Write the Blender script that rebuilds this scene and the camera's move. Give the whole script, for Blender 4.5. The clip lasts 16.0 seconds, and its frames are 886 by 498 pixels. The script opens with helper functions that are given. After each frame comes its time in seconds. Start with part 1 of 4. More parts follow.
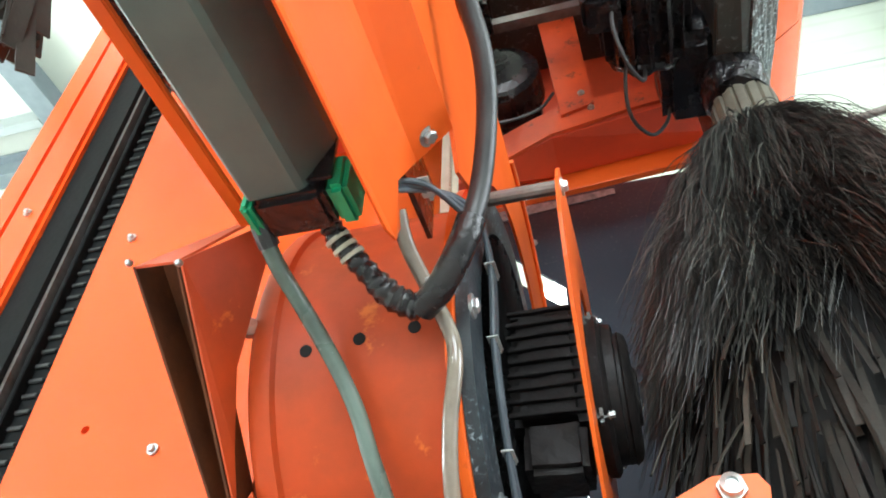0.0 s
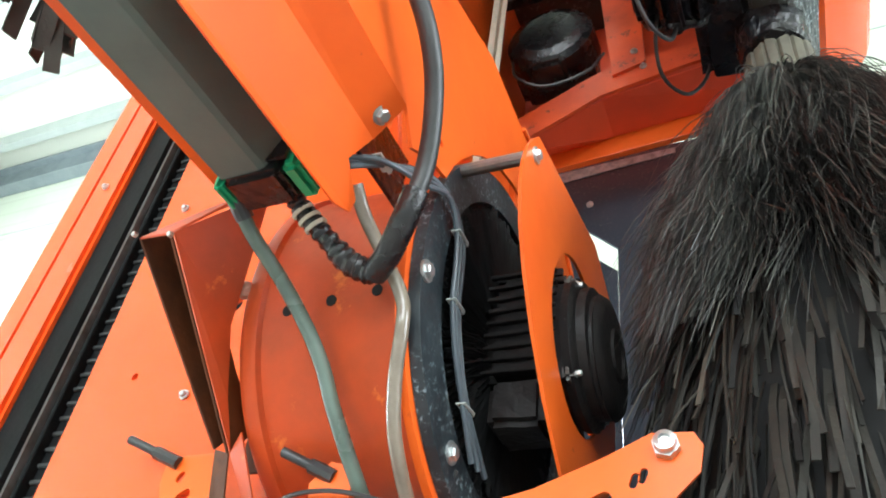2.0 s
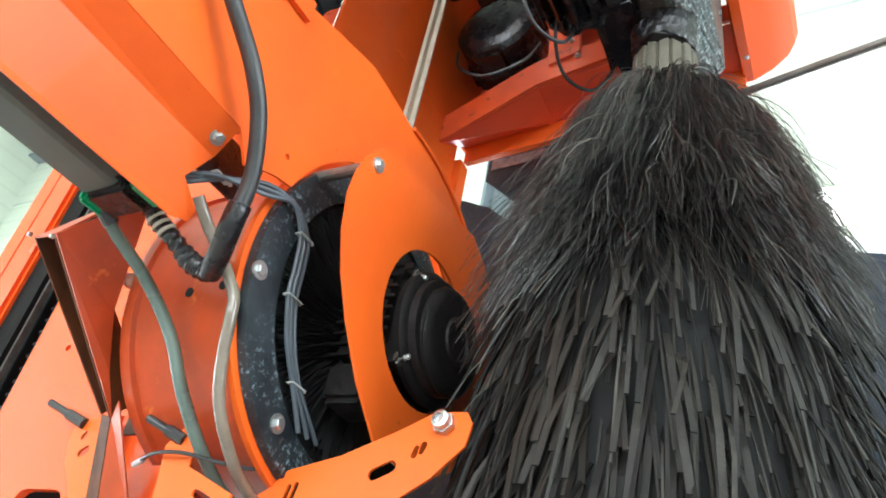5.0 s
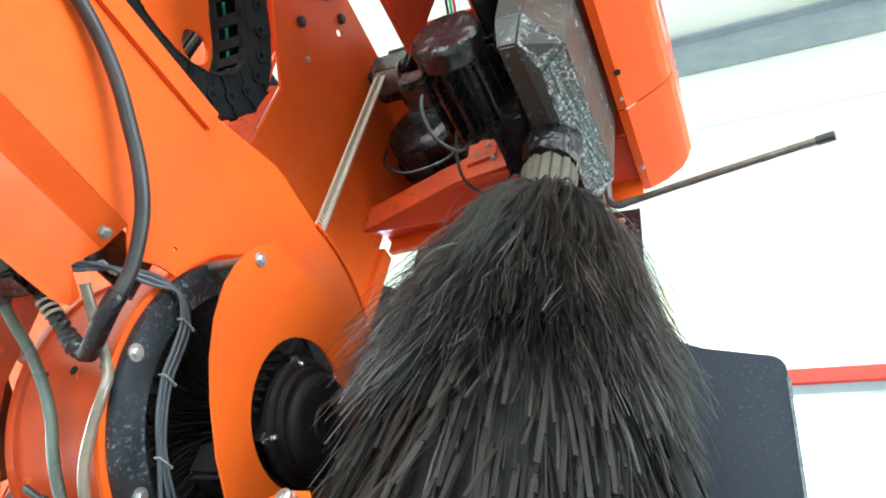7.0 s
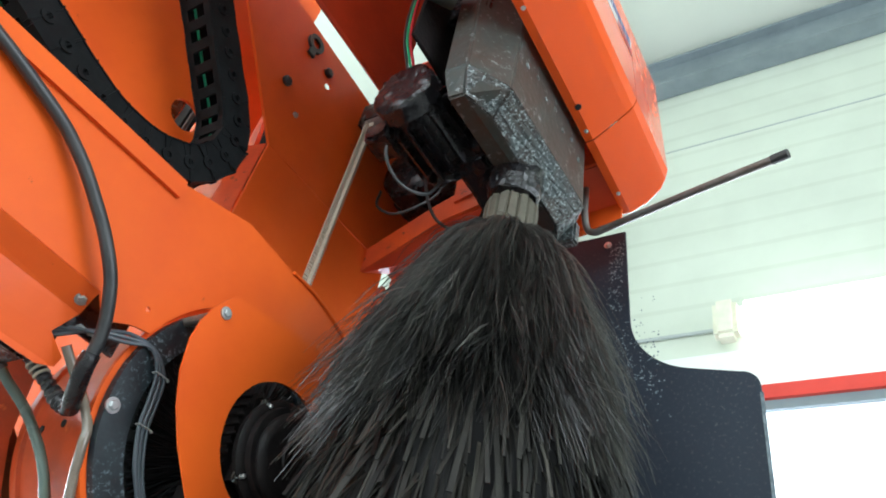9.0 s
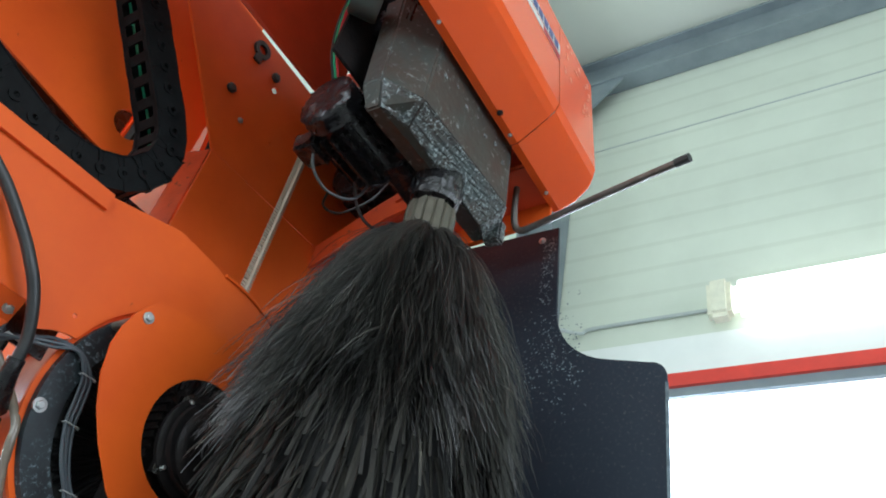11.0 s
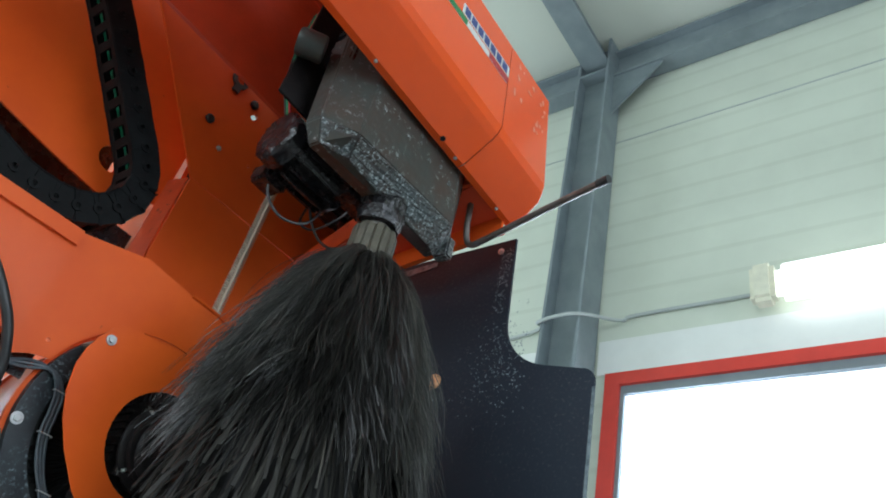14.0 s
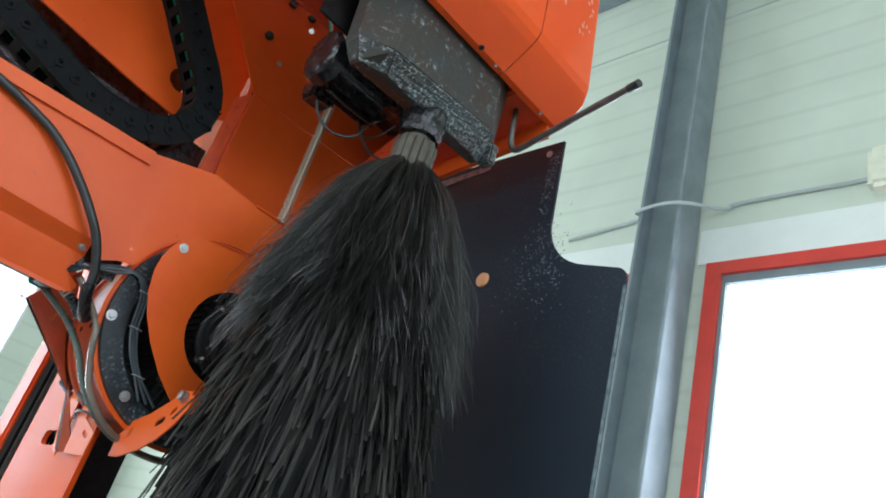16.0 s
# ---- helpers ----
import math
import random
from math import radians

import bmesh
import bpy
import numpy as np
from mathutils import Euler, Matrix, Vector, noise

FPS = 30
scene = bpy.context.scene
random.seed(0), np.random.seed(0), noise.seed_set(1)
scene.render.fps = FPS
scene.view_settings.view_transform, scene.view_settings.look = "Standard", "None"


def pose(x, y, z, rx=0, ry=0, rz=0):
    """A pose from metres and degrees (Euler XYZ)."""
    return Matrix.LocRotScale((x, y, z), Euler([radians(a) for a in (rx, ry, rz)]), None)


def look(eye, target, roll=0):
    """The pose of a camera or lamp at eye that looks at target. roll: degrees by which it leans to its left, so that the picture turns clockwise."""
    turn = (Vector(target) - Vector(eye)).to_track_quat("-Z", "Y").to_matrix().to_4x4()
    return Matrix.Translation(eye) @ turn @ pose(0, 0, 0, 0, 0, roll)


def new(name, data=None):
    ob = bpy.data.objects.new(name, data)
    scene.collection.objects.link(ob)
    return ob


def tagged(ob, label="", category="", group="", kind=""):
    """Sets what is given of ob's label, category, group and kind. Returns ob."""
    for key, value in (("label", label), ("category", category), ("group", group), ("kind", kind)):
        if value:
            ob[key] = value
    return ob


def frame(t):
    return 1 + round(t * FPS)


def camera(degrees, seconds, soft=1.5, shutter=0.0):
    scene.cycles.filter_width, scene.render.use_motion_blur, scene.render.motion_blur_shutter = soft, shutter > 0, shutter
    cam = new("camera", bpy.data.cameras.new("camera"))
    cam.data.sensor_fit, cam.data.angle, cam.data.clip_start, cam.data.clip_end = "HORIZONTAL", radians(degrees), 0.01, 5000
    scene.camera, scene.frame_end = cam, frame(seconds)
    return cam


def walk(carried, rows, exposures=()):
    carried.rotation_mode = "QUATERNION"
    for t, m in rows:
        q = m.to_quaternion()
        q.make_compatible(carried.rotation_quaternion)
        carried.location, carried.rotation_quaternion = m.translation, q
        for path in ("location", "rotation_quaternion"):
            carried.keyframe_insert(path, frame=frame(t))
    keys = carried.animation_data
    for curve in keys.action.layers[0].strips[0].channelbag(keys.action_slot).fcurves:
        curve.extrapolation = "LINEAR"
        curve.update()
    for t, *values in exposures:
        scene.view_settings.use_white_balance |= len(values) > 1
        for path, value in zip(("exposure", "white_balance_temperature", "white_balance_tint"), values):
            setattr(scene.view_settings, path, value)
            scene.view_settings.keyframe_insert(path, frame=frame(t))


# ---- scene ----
cam = camera(61.9, 16.0, soft=1.9)
METRES, EYE, TILT, LEAN, TURN = 2.4, 1.2, 41.5, -1.3, 15.6
ROWS = [
    (0.0, 0.0, 0.0, 0.0, 0.0, 0.0, -0.0),
    (0.5, 0.0283, -0.0144, -0.003, -0.1, 0.46, -0.43),
    (1.0, 0.0552, -0.0195, 0.0011, 0.7, 0.23, -0.72),
    (1.5, 0.0805, -0.0248, 0.0034, 5.47, -0.68, 0.32),
    (2.0, 0.1089, -0.0286, 0.006, 9.54, -3.09, 0.85),
    (2.5, 0.1352, -0.0347, 0.0099, 12.34, -4.57, 1.4),
    (3.0, 0.1678, -0.0403, 0.0142, 13.27, -5.75, 1.47),
    (5.5, 0.3172, -0.0777, 0.05, 13.55, -6.29, 0.35),
    (6.0, 0.3452, -0.0881, 0.0579, 12.79, -3.5, -0.45),
    (6.5, 0.373, -0.0947, 0.0647, 12.38, -1.78, -1.31),
    (7.0, 0.4037, -0.108, 0.0619, 12.48, -0.16, -1.55),
    (7.5, 0.4318, -0.1144, 0.0666, 14.18, 0.73, -0.96),
    (8.0, 0.4643, -0.1193, 0.0712, 17.0, 0.74, 0.48),
    (8.5, 0.4958, -0.1267, 0.0769, 16.95, 1.18, 1.58),
    (9.0, 0.5275, -0.1324, 0.0823, 17.1, 1.59, 2.12),
    (9.5, 0.558, -0.1374, 0.0863, 17.13, 1.28, 2.45),
    (12.0, 0.7124, -0.1683, 0.1175, 18.14, -0.14, 3.16),
    (12.5, 0.7419, -0.1745, 0.125, 18.79, -0.08, 3.55),
    (13.0, 0.7739, -0.1811, 0.1316, 19.36, 0.15, 3.74),
    (13.5, 0.803, -0.1851, 0.1354, 20.05, 0.41, 3.88),
    (14.0, 0.8354, -0.1935, 0.1409, 21.24, -0.6, 4.19),
    (14.5, 0.8642, -0.1994, 0.1444, 24.32, -3.38, 5.0),
    (15.0, 0.8958, -0.2052, 0.1499, 26.18, -5.32, 5.56),
    (15.5, 0.9242, -0.2101, 0.155, 27.63, -6.81, 5.84),
    (16.0, 0.957, -0.2156, 0.1609, 29.09, -8.33, 6.06),
]
walk(cam, [(t, pose(0, 0, EYE, TILT, LEAN, TURN) @ pose(METRES * x, METRES * y, METRES * z, 90 + pitch, roll, yaw)) for t, x, y, z, yaw, pitch, roll in ROWS],
     exposures=[(0.0, 0.6, 6150, 10), (3.0, 0.55, 6150, 10), (6.0, 0.6, 6050, 10), (7.0, 0.6, 6050, 10), (8.0, 0.35, 6000, 10), (9.0, -0.15, 5950, 10), (12.0, -0.7, 5800, 10), (14.5, -0.9, 5800, 10), (16.0, -0.75, 5800, 10)])

# ---------- light ----------
world = bpy.data.worlds.new("sky")
scene.world = world
world.use_nodes = True
nt = world.node_tree
sky = nt.nodes.new("ShaderNodeTexSky")
sky.sky_type, sky.sun_disc = "NISHITA", False
sky.sun_elevation, sky.sun_rotation = radians(40), radians(200)
nt.links.new(sky.outputs[0], nt.nodes["Background"].inputs[0])
nt.nodes["Background"].inputs[1].default_value = 0.12

sun = new("sun", bpy.data.lights.new("sun", "SUN"))
sun.data.energy, sun.data.angle, sun.data.color = 1.2, radians(12), (1, 0.96, 0.9)
sun.matrix_world = look((10, -20, 30), (0, 0, 0))


def opening_light(name, eye, target, w, h, power, colour=(1, 1, 1)):
    """An area lamp at an opening: stands in for daylight or adds fill."""
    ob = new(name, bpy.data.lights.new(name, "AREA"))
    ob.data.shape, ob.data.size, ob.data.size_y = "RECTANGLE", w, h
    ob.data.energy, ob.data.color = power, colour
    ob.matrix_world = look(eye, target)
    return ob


# Added front fill, at an unseen window behind the camera.
opening_light("fill_opposite", (2, -17.6, 9), (2, 0, 9), 26, 11, 6000, (0.95, 1.0, 0.97))
opening_light("daylight_wall", (-2, 19.7, 9), (-2, 0, 6), 11, 9, 3000, (0.93, 0.98, 1.0))
# Added fill at the unseen far gateway, brightens the ceiling and leg.
opening_light("fill_far_gate", (-45.5, 1, 9), (0, 1, 14), 18, 16, 16000, (0.93, 1.0, 0.97))
# Added fill at an unseen gateway, brightens faces turned to +x.
opening_light("fill_door", (33, 0, 10), (0, 0, 8), 22, 18, 9000, (0.95, 1.0, 1.0))


# ---------- materials ----------
def material(name, colour, rough=0.5, metal=0.0, second=None, scale=3.0, amount=0.5, bump=0.0, bump_scale=60.0, spots=None, spot_scale=9.0, spot_level=0.62, per_object=0.0, per_island=0.0, coat=0.0, spec=0.5, skew=1.0, spot_patches=0.0):
    m = bpy.data.materials.new(name)
    m.use_nodes = True
    n, l = m.node_tree.nodes, m.node_tree.links
    b = n["Principled BSDF"]
    b.inputs["Metallic"].default_value = metal
    b.inputs["Coat Weight"].default_value = coat
    b.inputs["Specular IOR Level"].default_value = spec
    co = n.new("ShaderNodeTexCoord")
    big = n.new("ShaderNodeTexNoise")
    big.inputs["Scale"].default_value, big.inputs["Detail"].default_value, big.inputs["Roughness"].default_value = scale, 7, 0.62
    l.new(co.outputs["Object"], big.inputs["Vector"])
    ramp = n.new("ShaderNodeValToRGB")
    ramp.color_ramp.elements[0].position, ramp.color_ramp.elements[1].position = 0.38, 0.68
    l.new(big.outputs["Fac"], ramp.inputs[0])
    mix = n.new("ShaderNodeMix")
    mix.data_type = "RGBA"
    mix.inputs["A"].default_value = (*colour, 1)
    mix.inputs["B"].default_value = (*(second or [c * 0.7 for c in colour]), 1)
    f = n.new("ShaderNodeMath")
    f.operation, f.inputs[1].default_value = "MULTIPLY", amount
    l.new(ramp.outputs[0], f.inputs[0])
    l.new(f.outputs[0], mix.inputs["Factor"])
    out = mix.outputs["Result"]
    if spots:
        sp = n.new("ShaderNodeTexNoise")
        sp.inputs["Scale"].default_value, sp.inputs["Detail"].default_value = spot_scale, 9
        sp.inputs["Roughness"].default_value = 0.7
        l.new(co.outputs["Object"], sp.inputs["Vector"])
        r2 = n.new("ShaderNodeValToRGB")
        r2.color_ramp.elements[0].position, r2.color_ramp.elements[1].position = spot_level, spot_level + 0.06
        l.new(sp.outputs["Fac"], r2.inputs[0])
        m2 = n.new("ShaderNodeMix")
        m2.data_type = "RGBA"
        m2.inputs["B"].default_value = (*spots, 1)
        l.new(out, m2.inputs["A"])
        cover_of = r2.outputs[0]
        if spot_patches:
            where = n.new("ShaderNodeTexNoise")
            where.inputs["Scale"].default_value, where.inputs["Detail"].default_value = spot_patches, 3
            l.new(co.outputs["Object"], where.inputs["Vector"])
            r3 = n.new("ShaderNodeValToRGB")
            r3.color_ramp.elements[0].position, r3.color_ramp.elements[1].position = 0.38, 0.60
            l.new(where.outputs["Fac"], r3.inputs[0])
            times = n.new("ShaderNodeMath")
            times.operation = "MULTIPLY"
            l.new(cover_of, times.inputs[0])
            l.new(r3.outputs[0], times.inputs[1])
            cover_of = times.outputs[0]
        l.new(cover_of, m2.inputs["Factor"])
        out = m2.outputs["Result"]
    if per_object or per_island:
        hsv = n.new("ShaderNodeHueSaturation")
        src = n.new("ShaderNodeObjectInfo").outputs["Random"] if per_object else n.new("ShaderNodeNewGeometry").outputs["Random Per Island"]
        mr = n.new("ShaderNodeMapRange")
        k = per_object or per_island
        mr.inputs["To Min"].default_value, mr.inputs["To Max"].default_value = 1 - k, 1 + k
        bias = n.new("ShaderNodeMath")
        bias.operation, bias.inputs[1].default_value = "POWER", skew
        l.new(src, bias.inputs[0])
        l.new(bias.outputs[0], mr.inputs["Value"])
        l.new(mr.outputs[0], hsv.inputs["Value"])
        l.new(out, hsv.inputs["Color"])
        out = hsv.outputs[0]
    l.new(out, b.inputs["Base Color"])
    fine = n.new("ShaderNodeTexNoise")
    fine.inputs["Scale"].default_value, fine.inputs["Detail"].default_value = bump_scale, 6
    l.new(co.outputs["Object"], fine.inputs["Vector"])
    rr = n.new("ShaderNodeMapRange")
    rr.inputs["To Min"].default_value, rr.inputs["To Max"].default_value = max(rough - 0.12, 0.03), min(rough + 0.15, 1)
    l.new(big.outputs["Fac"], rr.inputs["Value"])
    l.new(rr.outputs[0], b.inputs["Roughness"])
    if bump:
        bp = n.new("ShaderNodeBump")
        bp.inputs["Strength"].default_value, bp.inputs["Distance"].default_value = bump, 0.004
        l.new(fine.outputs["Fac"], bp.inputs["Height"])
        l.new(bp.outputs[0], b.inputs["Normal"])
    return m


def glow(name, colour, strength):
    m = bpy.data.materials.new(name)
    m.use_nodes = True
    b = m.node_tree.nodes["Principled BSDF"]
    b.inputs["Base Color"].default_value = (*colour, 1)
    b.inputs["Emission Color"].default_value = (*colour, 1)
    b.inputs["Emission Strength"].default_value = strength
    return m


ORANGE = material("orange_paint", (0.80, 0.124, 0.014), 0.34, second=(0.68, 0.085, 0.012), scale=2.2, amount=0.7, bump=0.05, bump_scale=40, spots=(0.30, 0.05, 0.02), spot_scale=14, spot_level=0.68, coat=0.06, spec=0.22)
ORANGE_DIRTY = material("stained_orange_paint", (0.74, 0.090, 0.016), 0.36, second=(0.46, 0.056, 0.018), scale=4.5, amount=0.8, bump=0.08, bump_scale=70, spots=(0.13, 0.035, 0.02), spot_scale=14, spot_level=0.60, coat=0.2)
ORANGE_GLOSS = material("glossy_orange_paint", (0.86, 0.102, 0.013), 0.2, second=(0.76, 0.080, 0.012), scale=1.6, amount=0.7, bump=0.12, bump_scale=14, spots=(0.45, 0.06, 0.02), spot_scale=22, spot_level=0.73, coat=0.35, spec=0.22)
PEACH = material("peach_reflector", (0.85, 0.42, 0.2), 0.3)
PEACH_PALE = material("pale_pink_plastic", (0.62, 0.33, 0.25), 0.4)
SCUFF = material("pale_scuff", (0.80, 0.30, 0.18), 0.6, second=(0.7, 0.15, 0.06), scale=60, amount=0.9)
CHAIN = material("black_chain_plastic", (0.006, 0.0068, 0.0072), 0.5, second=(0.013, 0.0145, 0.015), scale=20, amount=0.7, bump=0.25, spots=(0.035, 0.038, 0.038), spot_scale=60, spot_level=0.68, spec=0.08)
STAINED = material("rust_stained_orange_paint", (0.54, 0.066, 0.013), 0.42, second=(0.30, 0.05, 0.014), scale=5, amount=0.85, bump=0.1, bump_scale=60, spots=(0.70, 0.16, 0.03), spot_scale=7, spot_level=0.60, spec=0.3)
# Darker, redder orange, mostly for soffits and inner sheets.
RED_DARK = material("dark_red_orange", (0.68, 0.070, 0.018), 0.42, second=(0.48, 0.048, 0.016), scale=3, amount=0.7, bump=0.05)
BLACK_RUBBER = material("black_rubber", (0.022, 0.023, 0.024), 0.38, second=(0.05, 0.05, 0.05), scale=12, amount=0.6, bump=0.15, bump_scale=120)
PANEL_BLACK = material("black_rubber_sheet", (0.009, 0.016, 0.028), 0.6, second=(0.015, 0.024, 0.038), scale=3, amount=0.8, bump=0.1, spots=(0.06, 0.07, 0.072), spot_scale=80, spot_level=0.565, spec=0.32, spot_patches=1.7)
RING_BLACK = material("scaled_black_plate", (0.007, 0.012, 0.016), 0.45, second=(0.026, 0.038, 0.044), scale=14, amount=0.7, bump=0.3, bump_scale=90, spots=(0.22, 0.29, 0.32), spot_scale=95, spot_level=0.55, spot_patches=7.0)
# Grease on the drives; on the void and notch sheets it stands for shade.
GREASE_SHADE = material("grease_and_shade_black", (0.007, 0.007, 0.009), 0.25, second=(0.022, 0.018, 0.017), scale=16, amount=0.7, bump=0.9, bump_scale=55, spots=(0.10, 0.11, 0.12), spot_scale=40, spot_level=0.70)
MOTOR_DULL = material("dull_motor_paint", (0.0075, 0.0068, 0.007), 0.45, second=(0.017, 0.0135, 0.0125), scale=14, amount=0.8, bump=0.6, bump_scale=60, spots=(0.07, 0.07, 0.07), spot_scale=45, spot_level=0.68, spec=0.16)
GREY_PAINT = material("grey_green_paint", (0.088, 0.135, 0.12), 0.5, second=(0.060, 0.088, 0.08), scale=5, amount=0.8, bump=0.1, spots=(0.22, 0.22, 0.20), spot_scale=30, spot_level=0.72)
CORRODED = material("corroded_grey_metal", (0.075, 0.092, 0.096), 0.42, second=(0.065, 0.042, 0.03), scale=9, amount=0.9, bump=0.6, bump_scale=45, spots=(0.36, 0.41, 0.42), spot_scale=85, spot_level=0.53)
GEARBOX = material("weathered_gearbox_steel", (0.036, 0.048, 0.044), 0.40, second=(0.050, 0.030, 0.021), scale=7, amount=0.95, bump=0.5, bump_scale=34, spots=(0.24, 0.28, 0.28), spot_scale=48, spot_level=0.57, spot_patches=6.0)
STEEL = material("galvanised_steel", (0.55, 0.57, 0.57), 0.35, metal=0.9, second=(0.38, 0.4, 0.4), scale=25, bump=0.1)
STEEL_DARK = material("dull_dark_steel", (0.22, 0.21, 0.20), 0.42, metal=0.6, second=(0.12, 0.09, 0.07), scale=14, amount=0.8, bump=0.2)
GREEN = material("green_plastic", (0.01, 0.34, 0.15), 0.4, second=(0.008, 0.2, 0.09), scale=20)
HOSE_GREEN = material("clouded_green_hose", (0.11, 0.15, 0.125), 0.25, second=(0.06, 0.085, 0.07), scale=9, amount=0.8)
HOSE_CLEAR = material("clouded_clear_hose", (0.21, 0.17, 0.13), 0.15, second=(0.10, 0.075, 0.055), scale=9, amount=0.8, coat=0.5)
CABLE_GREY = material("grey_cable", (0.07, 0.085, 0.10), 0.4, second=(0.04, 0.05, 0.06), scale=15)
TIE = material("white_cable_tie", (0.45, 0.47, 0.46), 0.45)
BELT = material("toothed_belt", (0.55, 0.52, 0.42), 0.6, second=(0.4, 0.37, 0.28), scale=20, amount=0.7)
FOAM_NECK = material("brown_ribbed_core", (0.085, 0.076, 0.052), 0.6, second=(0.05, 0.044, 0.032), scale=18, amount=0.8, bump=0.3)
HAIR = material("black_brown_bristle", (0.034, 0.033, 0.030), 0.34, second=(0.066, 0.060, 0.050), scale=7, amount=0.8, per_island=0.96, skew=3.2, spec=0.55)
STRIP = material("dark_foam_strip", (0.044, 0.040, 0.032), 0.62, second=(0.018, 0.017, 0.0155), scale=7, amount=0.9, per_island=0.93, skew=2.5, spec=0.3, bump=0.2, bump_scale=150)
# Near-black bristle for the disc inside the drum rim.
BRISTLE_DARK = material("near_black_bristle", (0.005, 0.0055, 0.006), 0.5, second=(0.010, 0.010, 0.010), scale=9, per_island=0.5, spec=0.2)
# Real rust; its dark tone also paints shade in the slot and gap.
RUST_SHADE = material("rust_and_shade_steel", (0.15, 0.046, 0.016), 0.6, second=(0.045, 0.022, 0.014), scale=7, amount=0.9, bump=0.4, spots=(0.22, 0.075, 0.02), spot_scale=16, spot_level=0.62, spec=0.25)
LIME = material("pale_lime_crust", (0.20, 0.25, 0.27), 0.75, second=(0.05, 0.07, 0.085), scale=30, amount=0.9, bump=0.6, bump_scale=80)
# Near-black that puts the shade between bristles and in holes into colour.
SHADE_BLACK = material("brush_core_shadow", (0.008, 0.008, 0.008), 0.9)
WALL = material("white_sandwich_panel", (0.60, 0.645, 0.555), 0.5, second=(0.53, 0.57, 0.49), scale=0.35, amount=0.7, bump=0.03)
wn, wl = WALL.node_tree.nodes, WALL.node_tree.links
rib = wn.new("ShaderNodeTexWave")
rib.bands_direction, rib.inputs["Scale"].default_value = "Z", 0.28
rib.inputs["Distortion"].default_value, rib.inputs["Detail"].default_value = 0.15, 1
wl.new(wn["Texture Coordinate"].outputs["Object"], rib.inputs["Vector"])
edge_ramp = wn.new("ShaderNodeValToRGB")
edge_ramp.color_ramp.elements[0].position, edge_ramp.color_ramp.elements[1].position = 0.90, 0.97
edge_ramp.color_ramp.elements[0].color, edge_ramp.color_ramp.elements[1].color = (1, 1, 1, 1), (0.93, 0.93, 0.92, 1)
wl.new(rib.outputs["Fac"], edge_ramp.inputs[0])
shade = wn.new("ShaderNodeMix")
shade.data_type, shade.blend_type = "RGBA", "MULTIPLY"
shade.inputs["Factor"].default_value = 1.0
wb = wn["Principled BSDF"]
wl.new(wb.inputs["Base Color"].links[0].from_socket, shade.inputs["A"])
wl.new(edge_ramp.outputs[0], shade.inputs["B"])
wl.new(shade.outputs["Result"], wb.inputs["Base Color"])
CEIL = material("white_ceiling_sheet", (0.66, 0.69, 0.61), 0.55, second=(0.60, 0.63, 0.56), scale=0.2, amount=0.7)
FRAME_GREY = material("grey_steel_frame", (0.21, 0.25, 0.27), 0.45, second=(0.15, 0.18, 0.2), scale=0.8, amount=0.8, bump=0.05)
PURLIN = material("pale_grey_steel", (0.42, 0.46, 0.45), 0.5, second=(0.34, 0.38, 0.38), scale=0.8)
RED_FRAME = material("red_window_frame", (0.62, 0.05, 0.035), 0.35, second=(0.5, 0.04, 0.03), scale=1.5, amount=0.6)
WHITE_TRIM = material("white_trim_sheet", (0.75, 0.77, 0.75), 0.4, second=(0.66, 0.68, 0.66), scale=0.7)
CONCRETE = material("wet_concrete_floor", (0.36, 0.36, 0.34), 0.4, second=(0.26, 0.26, 0.25), scale=1.2, amount=0.9, bump=0.2, bump_scale=25)
LAMP_BODY = material("cream_lamp_housing", (0.75, 0.74, 0.60), 0.4)
LAMP_GLOW = glow("lamp_tube", (1.0, 1.0, 0.93), 3.0)
OUTSIDE = glow("bright_sky_outside", (0.93, 0.97, 1.0), 2.2)
DECAL_WHITE = material("white_sticker", (0.75, 0.75, 0.72), 0.4)
DECAL_RED = material("red_sticker", (0.45, 0.02, 0.03), 0.4)
DECAL_GREEN = material("green_sticker", (0.02, 0.22, 0.07), 0.4)
DECAL_BLUE = material("blue_sticker", (0.03, 0.05, 0.22), 0.4)


# ---------- building helpers ----------
def part(name, bm, mat, parent=None, label="", smooth=False):
    """Links a bmesh as one mesh object, under a thing or on its own."""
    me = bpy.data.meshes.new(name)
    bmesh.ops.recalc_face_normals(bm, faces=bm.faces)
    bm.to_mesh(me)
    bm.free()
    me.materials.append(mat)
    if smooth:
        me.polygons.foreach_set("use_smooth", [True] * len(me.polygons))
        me.set_sharp_from_angle(angle=radians(40))
    ob = new(name, me)
    ob.parent = parent
    if label:
        ob["label"] = label
    return ob


def thing(name, label, category, at=(0, 0, 0), group="", kind=""):
    ob = new(name)
    ob.empty_display_size = 0.05
    ob.location = at
    return tagged(ob, label, category, group, kind)


def settle(root):
    """Keeps the parts where they were built while the thing's origin lies at its base."""
    for ob in root.children:
        ob.matrix_parent_inverse = Matrix.Translation(-Vector(root.location))
    return root


def box(lo, hi, bev=0.0):
    bm = bmesh.new()
    bmesh.ops.create_cube(bm, size=1)
    lo, hi = Vector(lo), Vector(hi)
    for v in bm.verts:
        v.co = Vector([lo[i] + (v.co[i] + 0.5) * (hi[i] - lo[i]) for i in range(3)])
    if bev:
        bmesh.ops.bevel(bm, geom=bm.edges[:], offset=bev, segments=2, affect="EDGES")
    return bm


